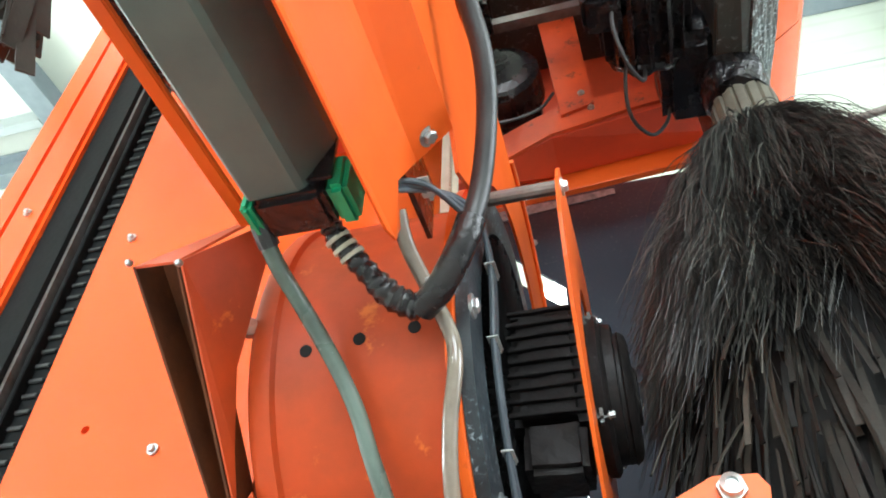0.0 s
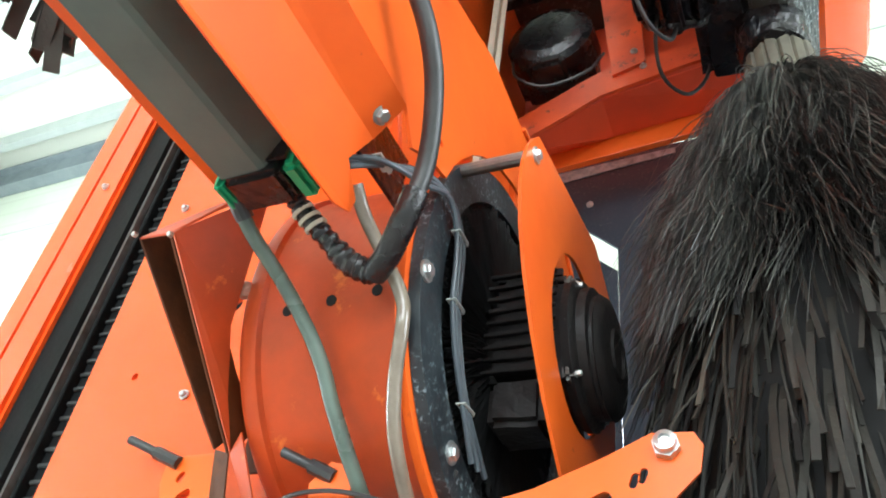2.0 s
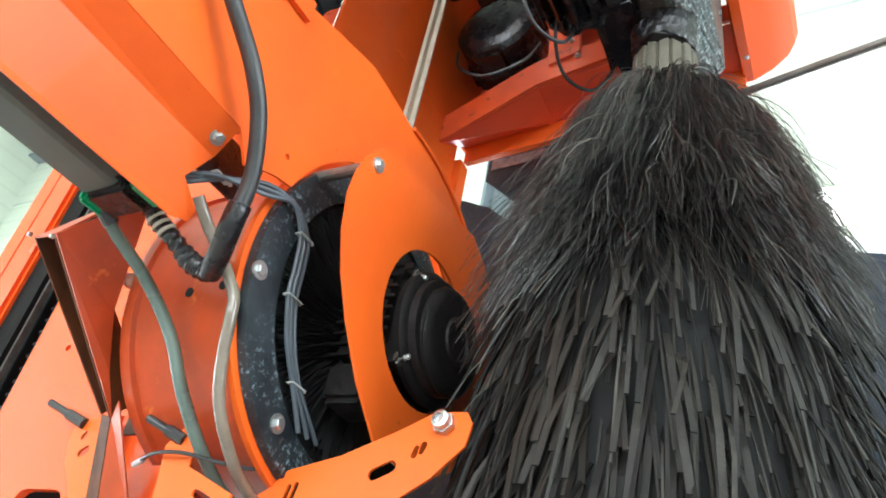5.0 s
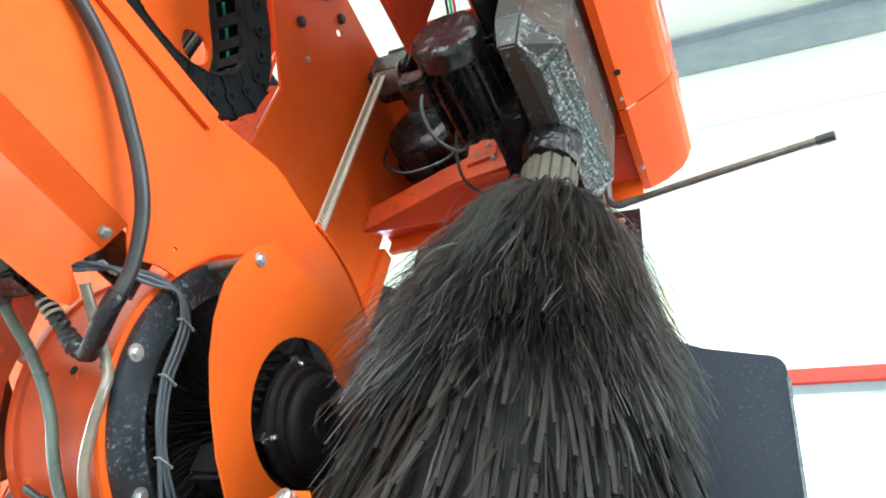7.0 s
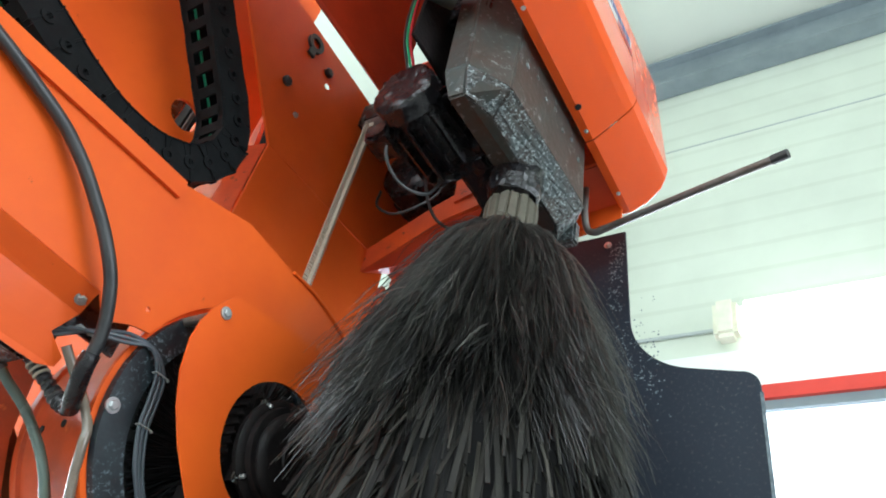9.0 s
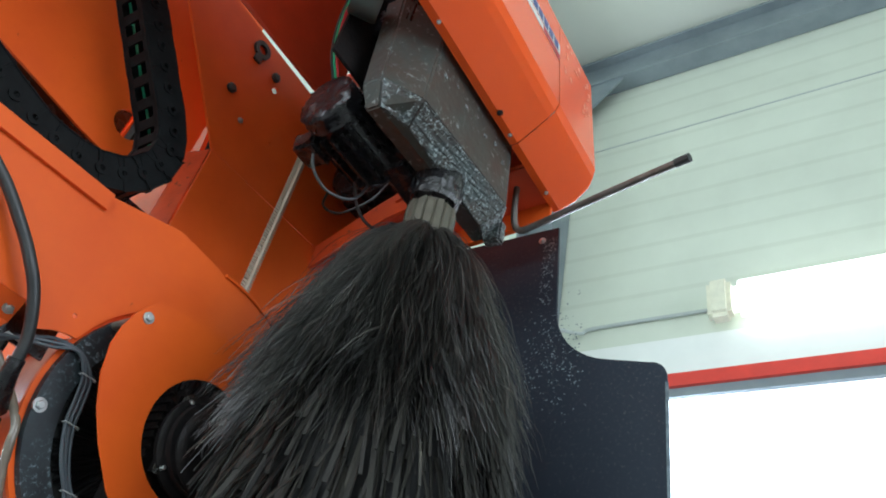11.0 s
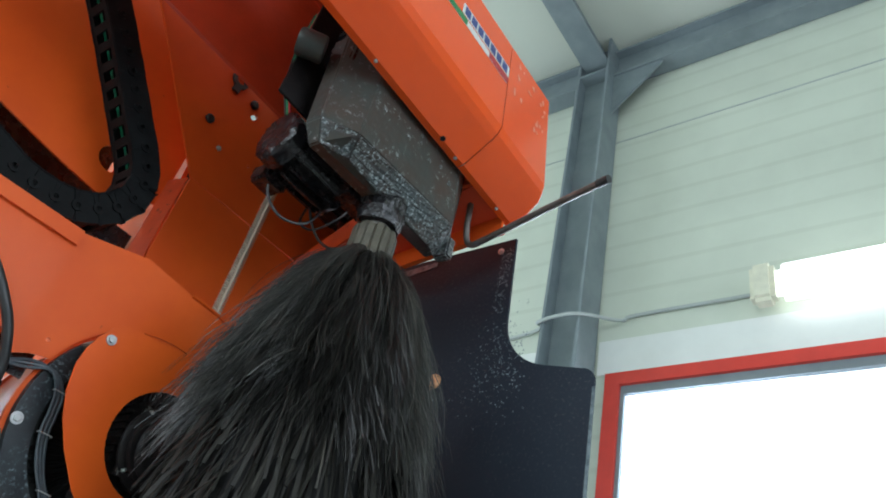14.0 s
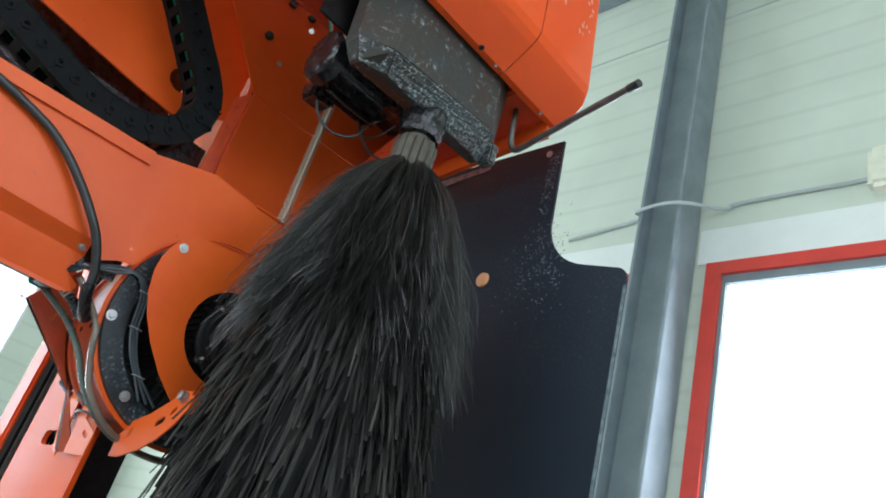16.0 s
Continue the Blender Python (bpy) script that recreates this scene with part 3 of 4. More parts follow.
part("lime_streak", lumpy(quad_plate([(-0.48, 2.096, 3.22), (0.06, 2.096, 3.275), (0.06, 2.096, 3.305), (-0.48, 2.096, 3.28)], 0.003), 0.002, 30, 6), LIME, sp, "lime streak along the top edge")
part("tie_bar", beam((-0.5, 2.118, 3.3), (0.45, 2.118, 3.3), 0.012, 0.06), RED_DARK, sp)
bolt((-0.27, 2.097, 3.09), (0, -1, 0), 0.014, sp)
bolt((0.43, 2.097, 3.27), (0, -1, 0), 0.016, sp)
part("reflector", lathe([(0, 0.036), (0.008, 0.034), (0.012, 0.025)], (0.215, 2.098, 2.62), (0, -1, 0), 24), PEACH, sp, "round peach-coloured reflector", True)
g = random.Random(31)
verts, faces = [], []
for i in range(520):
    x, z = (g.gauss(0.56, 0.10), g.gauss(2.66, 0.11)) if i % 3 else (g.uniform(0.44, 0.50), g.uniform(2.92, 3.28))
    r, y, base = g.uniform(0.0015, 0.0042), 2.0985, len(verts)
    if z < 2.9 and x > 0.50 + 0.3 * max(0.0, 2.66 - z) + 0.14:
        continue
    verts += [(x + r * math.cos(k * 1.2566) * g.uniform(0.7, 1.2), y, z + r * math.sin(k * 1.2566) * g.uniform(0.7, 1.5)) for k in range(5)] + [(x, y - 0.0012, z)]
    faces += [(base + k, base + (k + 1) % 5, base + 5) for k in range(5)]
me = bpy.data.meshes.new("dried_drop_film")
me.from_pydata(verts, [], faces)
me.materials.append(LIME)
ob = new("dried_drop_film", me)
ob.parent = sp
tagged(ob, "dried pale water drops", kind="stuff")
settle(sp)

# front cover
cover = thing("front_cover", "glossy orange sheet-metal cover with a striped sticker and rivets", "machine cover", (0.62, 1.0, 3.25))
prof = [(0.546, 3.275), (0.554, 3.252), (0.584, 3.254), (0.645, 3.302), (0.702, 3.350), (0.724, 3.376), (0.738, 3.41), (0.69, 3.97), (0.50, 3.99)]
ends = [1.915, 1.918, 1.920, 1.935, 1.928, 1.912, 1.900, 1.890, 1.885]
part("shell", folded(prof, "y", -0.9, 1.545, 0.004), ORANGE_GLOSS, cover)
bm = bmesh.new()
rows = [[bm.verts.new((x, 1.549, z)) for x, z in prof]]
for k in range(9):
    a = radians(90 * k / 8)
    t, cx, cz = 1 - math.cos(a), 0.58, 3.62
    rows.append([bm.verts.new((cx + (x - cx) * (1 - 0.10 * t), e + math.sin(a) * 0.018, cz + (z - cz) * (1 - 0.012 * t))) for (x, z), e in zip(prof, ends)])
for r0, r1 in zip(rows, rows[1:]):
    for k in range(len(prof) - 1):
        bm.faces.new((r0[k], r0[k + 1], r1[k + 1], r1[k]))
bm.faces.new(rows[-1])
part("end_shell", bm, ORANGE_GLOSS, cover, smooth=True).data.set_sharp_from_angle(angle=radians(17))
for y in (0.55, 0.98, 1.50, 1.82):
    bolt((0.575, y, 3.254), (0.3, 0, -1), 0.008, cover, name="rivet")
part("lifting_slot", lathe([(0, 0.012), (0.003, 0.012)], (0.588, 1.393, 3.2545), (0.3, 0, -1), 12), SHADE_BLACK, cover, "dark slotted hole")
# sticker: lettering shown as plain bars over a striped band
def on_face(y, z, off):
    return Vector((0.738 - (z - 3.41) * 0.0857 + off, y, z))


def patch(name, y0, y1, z0, z1, off, mat, label=""):
    return part(name, quad_plate([on_face(y0, z0, off), on_face(y1, z0, off), on_face(y1, z1, off), on_face(y0, z1, off)], 0.0012), mat, cover, label)


patch("sticker", 1.06, 1.54, 3.690, 3.728, 0.0015, DECAL_WHITE, "striped sticker")
patch("sticker_band", 1.06, 1.22, 3.692, 3.726, 0.003, DECAL_GREEN)
patch("sticker_band", 1.39, 1.54, 3.692, 3.726, 0.003, DECAL_RED)
patch("sticker", 1.18, 1.545, 3.737, 3.805, 0.0015, DECAL_WHITE, "white lettering ground")
for i in range(7):
    patch("letter_bar", 1.195 + i * 0.049, 1.233 + i * 0.049, 3.745, 3.797, 0.003, DECAL_BLUE)
g = random.Random(8)
for i in range(22):
    y, z, w, hgt = g.uniform(1.60, 1.87), g.uniform(3.62, 3.92), g.uniform(0.006, 0.016), g.uniform(0.008, 0.024)
    bm = bmesh.new()
    bm.faces.new([bm.verts.new(on_face(y + w * math.cos(k * 1.05) * g.uniform(0.5, 1.0), z + hgt * math.sin(k * 1.05) * g.uniform(0.5, 1.0), 0.0015)) for k in range(6)])
    ext = bmesh.ops.extrude_face_region(bm, geom=bm.faces[:])
    bmesh.ops.translate(bm, vec=(-0.001, 0, 0), verts=[e for e in ext["geom"] if isinstance(e, bmesh.types.BMVert)])
    part("scuff", bm, SCUFF, cover, "pale scuff mark")
settle(cover)

# bent rod at the cover's end
rod = part("bent_rod", tube([(0.455, 1.79, 3.36), (0.455, 1.79, 3.30), (0.455, 1.80, 3.17), (0.462, 1.815, 3.10), (0.49, 1.82, 3.075), (0.54, 1.815, 3.078), (0.62, 1.795, 3.075), (0.9, 1.72, 3.06), (1.14, 1.658, 3.045)], 0.0135, 12, 5), STEEL_DARK, smooth=True)
tagged(rod, "bent dull steel feeler rod with a black tip", "rod")
part("tip", tube([(1.135, 1.659, 3.045), (1.185, 1.646, 3.042)], 0.016, 10, 1), BLACK_RUBBER, rod, "black rubber tip")

# ---------- wheel washer drum ----------
CY, CZ = 1.2, 1.9
drum = thing("wheel_washer", "orange drum with a scaled black rim and dark bristle disc", "wheel washer", (-0.4, CY, CZ - 0.4))
part("drum_shell", lathe([(-0.568, 0.30), (-0.558, 0.366), (-0.544, 0.375), (-0.519, 0.375), (-0.514, 0.366), (-0.25, 0.366), (-0.24, 0.372)], (0, CY, CZ), (1, 0, 0), 80), STAINED, drum, smooth=True)
part("front_flange", lathe([(-0.24, 0.402), (-0.226, 0.402)], (0, CY, CZ), (1, 0, 0), 80), ORANGE, drum)
part("scaled_rim", lathe([(-0.225, 0.388), (-0.205, 0.386), (-0.203, 0.312), (-0.225, 0.312), (-0.225, 0.388)], (0, CY, CZ), (1, 0, 0), 80, False), RING_BLACK, drum, "black rim crusted with lime scale")
bm = bmesh.new()
rng = random.Random(4)
for i in range(900):
    a, r0 = rng.uniform(0, 2 * math.pi), rng.uniform(0.10, 0.17)
    r1, a2 = rng.uniform(0.26, 0.309), a + rng.uniform(-0.12, 0.12)
    x0, x1 = rng.uniform(-0.222, -0.20), rng.uniform(-0.222, -0.20)
    p = Vector((x0, CY + r0 * math.cos(a), CZ + r0 * math.sin(a)))
    q = Vector((x1, CY + r1 * math.cos(a2), CZ + r1 * math.sin(a2)))
    s = Vector((0, -math.sin(a), math.cos(a))) * 0.003
    vs = [bm.verts.new(c) for c in (p - s, p + s, p + Vector((0.003, 0, 0)), q - s, q + s, q + Vector((0.003, 0, 0)))]
    for f in ((0, 1, 4, 3), (1, 2, 5, 4), (2, 0, 3, 5)):
        bm.faces.new([vs[k] for k in f])
tagged(part("bristles", bm, BRISTLE_DARK, drum), kind="stuff")
# Added black disc: the shade behind the drum bristles.
part("bristle_shade", lathe([(-0.226, 0.311), (-0.215, 0.311), (-0.215, 0.05)], (0, CY, CZ), (1, 0, 0), 64), SHADE_BLACK, drum)
MY, MZ = 1.225, 1.905
mot = part("motor", lumpy(box((-0.215, MY - 0.135, MZ - 0.135), (-0.062, MY + 0.135, MZ + 0.122), 0.03), 0.003, 30), MOTOR_DULL, drum, "dull brown-black ribbed motor", True)
part("end_shield", lathe([(-0.064, 0.125), (-0.062, 0.146), (-0.047, 0.148), (-0.040, 0.140), (-0.038, 0.128), (-0.022, 0.126), (-0.020, 0.122)], (0, MY, MZ), (1, 0, 0), 40), MOTOR_DULL, mot, smooth=True)
part("fan_cover", lathe([(-0.024, 0.119), (-0.014, 0.118), (-0.011, 0.121), (-0.008, 0.118), (0.000, 0.112), (0.004, 0.098), (0.005, 0.054), (0.010, 0.051), (0.011, 0.043), (0.005, 0.040), (0.003, 0.0)], (0, MY + 0.01, MZ - 0.005), (1, 0, 0), 44), MOTOR_DULL, mot, smooth=True)
for k in range(9):
    o = -0.105 + k * 0.026
    part("rib", lumpy(box((-0.205, MY - 0.144, MZ + o), (-0.072, MY - 0.133, MZ + o + 0.007), 0.001), 0.002), MOTOR_DULL, mot)
    part("rib", lumpy(box((-0.205, MY + o, MZ + 0.120), (-0.072, MY + o + 0.007, MZ + 0.136), 0.001), 0.002), MOTOR_DULL, mot)
part("terminal_box", lumpy(box((-0.18, 1.06, 1.69), (-0.078, 1.17, 1.775), 0.012), 0.004), MOTOR_DULL, mot)
for sy, sz in ((-1, 1), (1, 1), (-1, -1), (1, -1)):
    part("lug", box((-0.066, MY + sy * 0.098 - 0.018, MZ + sz * 0.094 - 0.018), (-0.044, MY + sy * 0.098 + 0.018, MZ + sz * 0.094 + 0.018), 0.008), GEARBOX, mot)
    bolt((-0.044, MY + sy * 0.098, MZ + sz * 0.094), (1, 0, 0), 0.009, drum)
cres = [(0.920, 2.200), (0.893, 2.168), (0.868, 2.125), (0.852, 2.075), (0.847, 2.02), (0.862, 1.94), (0.895, 1.865), (0.945, 1.79), (1.02, 1.705), (1.118, 1.625), (1.28, 1.61), (1.42, 1.68), (1.50, 1.82), (1.52, 2.02), (1.48, 2.20), (1.34, 2.265)]
part("guard_plate", sheet(cres, "x", -0.068, 0.006, [circle(1.21, 1.92, 0.177, 40)]), ORANGE, drum, "bright orange guard plate with a round cut-out")
bolt((-0.061, 0.905, 2.135), (1, 0, 0), 0.017, drum)
part("guard_rod", tube([(-0.226, 0.905, 2.135), (-0.07, 0.905, 2.135)], 0.013, 12, 1), STEEL_DARK, drum)
for a, r in ((188, 0.371), (234.5, 0.345)):
    bolt((-0.204, CY + r * math.cos(radians(a)), CZ + r * math.sin(radians(a))), (1, 0, 0), 0.019, drum)
for y, z, x in ((0.842, 1.832, -0.293), (0.83, 1.823, -0.379), (0.828, 1.815, -0.465)):
    d = Vector((0, y - CY, z - CZ)).normalized()
    part("drain_hole", lathe([(0, 0.010), (0.002, 0.010)], Vector((x, CY, CZ)) + d * 0.3655, d, 12), SHADE_BLACK, drum, "dark open bolt hole")
settle(drum)

# ---------- swing arm ----------
arm = thing("swing_arm", "bright orange folded sheet-metal arm with a rounded end", "machine arm", (-0.2, 0.7, 1.9))
edge = [(-0.6, 2.075), (0.66, 2.045), (0.70, 1.99), (0.76, 2.022), (0.785, 2.03)] + arc(CY, CZ, 0.402, 160, 62, 12) + arc(CY, CZ, 0.60, 10, 95, 16) + [(0.94, 2.515), (0.705, 2.447), (-0.6, 2.40)]
part("arm_plate", sheet(edge, "x", -0.196, 0.006, [circle(0.786, 2.085, 0.007, 12)]), ORANGE, arm)
part("top_lip", beam((-0.182, -0.6, 2.365), (-0.182, 0.70, 2.418), 0.012, 0.055), ORANGE, arm)
part("rim_bead", tube([(-0.186, *q) for q in arc(CY, CZ, 0.60, 10, 95, 16)], 0.006, 8, 1), ORANGE, arm, smooth=True)
part("sloped_strip", quad_plate([(-0.192, -0.6, 2.075), (-0.192, 0.66, 2.045), (-0.248, 0.672, 2.00), (-0.248, -0.6, 2.02)], 0.004), ORANGE, arm)
part("lower_flange", quad_plate([(-0.249, -0.6, 2.02), (-0.249, 0.672, 2.00), (-0.265, 0.645, 1.935), (-0.279, 0.705, 1.905), (-0.281, 0.70, 1.878), (-0.281, 0.66, 1.862), (-0.281, -0.6, 1.865)], 0.004), ORANGE, arm)
part("far_lip", box((-0.524, -0.6, 1.948), (-0.501, 0.69, 1.960), 0.002), ORANGE, arm)
part("top_web", box((-0.42, -0.6, 2.392), (-0.198, 0.70, 2.40)), ORANGE, arm)
part("stay", box((-0.42, 0.30, 1.99), (-0.40, 0.34, 2.392)), ORANGE, arm)
bolt((-0.222, 0.647, 2.020), (0.66, 0, -0.75), 0.017, arm)
part("paint_chip", lathe([(0, 0.013), (0.002, 0.012)], (-0.262, 0.39, 1.942), (0.97, 0, -0.2), 9), RED_DARK, arm, "worn paint mark")
# Dark sheet set behind the notch as its shade.
part("notch_shade", box((-0.266, 0.655, 1.965), (-0.258, 0.80, 2.075)), GREASE_SHADE, arm, "added dark sheet for the shade in the cable notch")
settle(arm)

# ---------- grey channel with the green connector ----------
rail = thing("light_strip_channel", "grey green metal channel with a green end piece under the arm", "channel", (-0.38, 0.6, 1.9))
part("channel_body", folded([(-0.34, 1.99), (-0.455, 1.992), (-0.46, 1.905), (-0.453, 1.898), (-0.383, 1.90), (-0.373, 1.905), (-0.338, 1.975), (-0.325, 2.20)], "y", -0.6, 0.60, 0.006), GREY_PAINT, rail)
part("channel_end", box((-0.453, 0.592, 1.91), (-0.335, 0.598, 1.985)), GREASE_SHADE, rail)
part("connector_body", box((-0.452, 0.60, 1.888), (-0.35, 0.672, 1.945), 0.008), GREASE_SHADE, rail)
part("connector_ear", box((-0.348, 0.602, 1.895), (-0.318, 0.675, 1.965), 0.008), GREEN, rail, "green plastic ear")
part("connector_ear", box((-0.470, 0.60, 1.885), (-0.453, 0.672, 1.935), 0.006), GREEN, rail, "green plastic ear")
for x in (-0.43, -0.38):
    bolt((x, 0.673, 1.915), (0, 1, -0.3), 0.008, rail, False)
settle(rail)

# corrugated cable tail
tail = part("taped_cable", tube([(-0.375, 0.672, 1.915), (-0.362, 0.70, 1.895), (-0.335, 0.735, 1.865), (-0.30, 0.762, 1.83), (-0.262, 0.776, 1.813)], 0.02, 14, 10, radii=lambda t: 0.0165 + 0.002 * math.sin(t * 75) + (0.003 if t > 0.6 else 0)), GREASE_SHADE, smooth=True)
tagged(tail, "dirty taped cable sleeve with ribbed rings", "cable")
for k, (y, z, x) in enumerate(((0.698, 1.897, -0.365), (0.708, 1.888, -0.357), (0.718, 1.88, -0.349))):
    part("ring", lathe([(-0.003, 0.0195), (0.003, 0.0195)], (x, y, z), (0.45, 0.6, -0.62), 14), BELT, tail, "pale worn ring")
hose = part("pressure_hose", tube([(-0.265, 0.778, 1.810), (-0.227, 0.752, 1.828), (-0.19, 0.722, 1.87), (-0.159, 0.70, 1.95), (-0.136, 0.648, 2.04), (-0.128, 0.59, 2.105), (-0.138, 0.53, 2.17), (-0.15, 0.43, 2.255), (-0.165, 0.30, 2.32), (-0.165, 0.0, 2.375), (-0.165, -0.6, 2.38)], 0.0155, 14, 8), BLACK_RUBBER, smooth=True)
tagged(hose, "thick black rubber hose curving in front of the arm", "hose")
part("cuff", tube([(-0.262, 0.776, 1.812), (-0.227, 0.752, 1.828), (-0.19, 0.722, 1.87), (-0.175, 0.712, 1.905)], 0.021, 14, 6), GREASE_SHADE, hose, "greasy wrapped cuff", True)
part("clamp", tube([(-0.24, 0.765, 1.80), (-0.246, 0.752, 1.845)], 0.005, 8, 1), TIE, hose)
h = part("green_hose", tube([(-0.462, 0.655, 1.90), (-0.455, 0.70, 1.87), (-0.43, 0.765, 1.825), (-0.398, 0.818, 1.765), (-0.375, 0.855, 1.71), (-0.36, 0.885, 1.655), (-0.345, 0.925, 1.60), (-0.335, 0.985, 1.545), (-0.33, 1.05, 1.505), (-0.33, 1.14, 1.482), (-0.33, 1.25, 1.478), (-0.33, 1.36, 1.50)], 0.0125, 12, 6), HOSE_GREEN, smooth=True)
tagged(h, "cloudy green plastic hose along the drum", "hose")
part("end_sleeve", tube([(-0.463, 0.648, 1.905), (-0.459, 0.678, 1.886)], 0.0155, 12, 1), BLACK_RUBBER, h, "black end sleeve")
h = part("clear_hose", tube([(-0.279, 0.70, 1.935), (-0.276, 0.74, 1.90), (-0.252, 0.785, 1.845), (-0.23, 0.818, 1.79), (-0.227, 0.828, 1.745), (-0.24, 0.855, 1.68), (-0.247, 0.888, 1.615), (-0.25, 0.935, 1.565), (-0.25, 1.0, 1.515), (-0.25, 1.10, 1.478), (-0.25, 1.22, 1.468), (-0.25, 1.34, 1.49)], 0.0115, 12, 6), HOSE_CLEAR, smooth=True)
tagged(h, "brown-stained clear plastic hose along the drum", "hose")
for k in range(3):
    o = (k - 1) * 0.012
    c = part("cable", tube([(-0.30 + o, 0.66, 1.95 - o), (-0.24, 0.70 + o, 1.972 + o * 0.4), (-0.205, 0.78, 2.00 + o), (-0.190, 0.85 + o * 0.6, 2.01), (-0.187, 0.897 + o, 1.965), (-0.188, 0.912 + o, 1.90), (-0.190, 0.921 + o, 1.84), (-0.190, 0.955 + o, 1.76), (-0.190, 1.004 + o, 1.695), (-0.188, 1.075 + o * 2.5, 1.62)], 0.0050, 8, 6), CABLE_GREY, smooth=True)
    tagged(c, "thin grey cable in a tied bundle on the rim", "cable", "bundled cables")
for y, z, x in ((0.897, 1.965, -0.187), (0.921, 1.84, -0.19), (1.004, 1.695, -0.19), (0.70, 1.972, -0.24)):
    c = part("cable_tie", merged(box((x - 0.009, y - 0.020, z - 0.0013), (x + 0.009, y + 0.021, z + 0.0013), 0.0005), box((x - 0.001, y + 0.0205, z - 0.003), (x + 0.006, y + 0.026, z + 0.002), 0.0005)), TIE)
    tagged(c, "white plastic cable tie round the cables", "cable tie", "cable ties")

# ---------- nozzle holder beside the drum ----------
nz = thing("nozzle_holder", "stained orange folded nozzle holder with an open slot", "nozzle holder", (-0.62, 0.9, 1.6))
a, b = Vector((-0.666, 0.665, 1.881)), Vector((-0.625, 0.947, 1.625))
c, d = Vector((-0.588, 0.657, 1.869)), Vector((-0.592, 0.945, 1.615))
low_a, low_b = Vector((-0.63, 1.01, 1.42)), Vector((-0.59, 1.01, 1.41))
inn = Vector((0, 0.045, 0.055))
part("slot_floor", quad_plate([a + inn, c + inn, d + inn, b + inn], 0.004), RUST_SHADE, nz, "dark rusty slot floor")
part("left_wall", quad_plate([a, b, b + inn * 1.6, a + inn * 1.6], 0.004), RUST_SHADE, nz)
part("right_lip", quad_plate([c, d, d + inn, c + inn], 0.004), RUST_SHADE, nz)
part("top_cap", quad_plate([a, c, (-0.52, 0.735, 2.02), (-0.60, 0.77, 2.035)], 0.004), STAINED, nz)
part("side_face", quad_plate([c + Vector((0.003, 0, 0)), (-0.515, 0.762, 2.03), (-0.552, 0.80, 1.93), (-0.575, 0.835, 1.80), (-0.582, 0.89, 1.69), d + Vector((0.003, 0, 0))], 0.004), STAINED, nz, "rust-stained side face")
part("lower_channel", quad_plate([b, low_a, low_b, d], 0.004), RUST_SHADE, nz)
part("lower_side", quad_plate([d + Vector((0.003, 0, 0)), low_b + Vector((0.003, 0, 0)), (-0.50, 1.02, 1.42), (-0.555, 0.92, 1.64)], 0.004), STAINED, nz)
# Added plate: paints the shadow gap between holder and drum.
part("gap_shade", box((-0.60, 0.992, 1.60), (-0.48, 1.0, 2.04)), RUST_SHADE, nz, "added dark plate for the shade beside the drum")
for p in (a + Vector((-0.002, -0.004, 0)), c + Vector((0.01, 0.0, -0.01))):
    bolt(p, (-0.1, -1, -0.2), 0.008, nz, False)
settle(nz)


knob = part("knob", lathe([(-0.016, 0.004), (-0.012, 0.012), (0, 0.017), (0.012, 0.012), (0.016, 0.004)], (-0.566, 0.835, 1.872), (0.3, -0.8, 0.3), 16), PEACH_PALE, smooth=True)
tagged(knob, "pale pink plastic knob between holder and drum", "knob")
w = part("wire", tube([(-0.515, 0.985, 1.535), (-0.44, 0.955, 1.545), (-0.36, 0.95, 1.545), (-0.28, 0.975, 1.535), (-0.237, 1.03, 1.548), (-0.20, 1.02, 1.60)], 0.004, 8), BLACK_RUBBER, smooth=True)
tagged(w, "thin black wire across the drum", "wire")
part("ferrule", tube([(-0.52, 0.987, 1.535), (-0.485, 0.973, 1.539)], 0.006, 8, 1), TIE, w, "pale end ferrule")


def spigot(p, q):
    bm = merged(tube([p, Vector(p).lerp(Vector(q), 0.55)], 0.0085, 14, 1), tube([Vector(p).lerp(Vector(q), 0.55), q], 0.0125, 8, 1))
    return bm


br = thing("spray_bracket", "orange steel bracket with slots and a chrome nut", "bracket", (0.0, 1.05, 1.5))
part("bracket_plate", sheet([(-0.235, 1.52), (-0.20, 1.555), (-0.09, 1.583), (0.02, 1.628), (0.09, 1.662), (0.15, 1.66), (0.162, 1.64), (0.155, 1.60), (0.10, 1.545), (0.03, 1.50), (-0.07, 1.46), (-0.20, 1.43), (-0.27, 1.43), (-0.27, 1.50)], "y", 1.062, 0.006, [slot(0.003, 1.557, 0.035, 0.011, 25), slot(0.062, 1.59, 0.012, 0.006, 70), slot(0.075, 1.597, 0.012, 0.006, 70), slot(-0.19, 1.51, 0.03, 0.005, 80), slot(-0.175, 1.515, 0.03, 0.005, 80)]), ORANGE, br)
part("nut", merged(lathe([(0, 0.021), (0.012, 0.021)], (0.111, 1.062, 1.638), (0, -1, 0.1), 6), lathe([(0.012, 0.017), (0.024, 0.016), (0.026, 0.009), (0.02, 0.008)], (0.111, 1.062, 1.638), (0, -1, 0.1), 16)), STEEL, br, "chrome nut")
settle(br)
br = thing("spray_bracket", "orange steel bracket with a black spigot", "bracket", (-0.36, 0.96, 1.5))
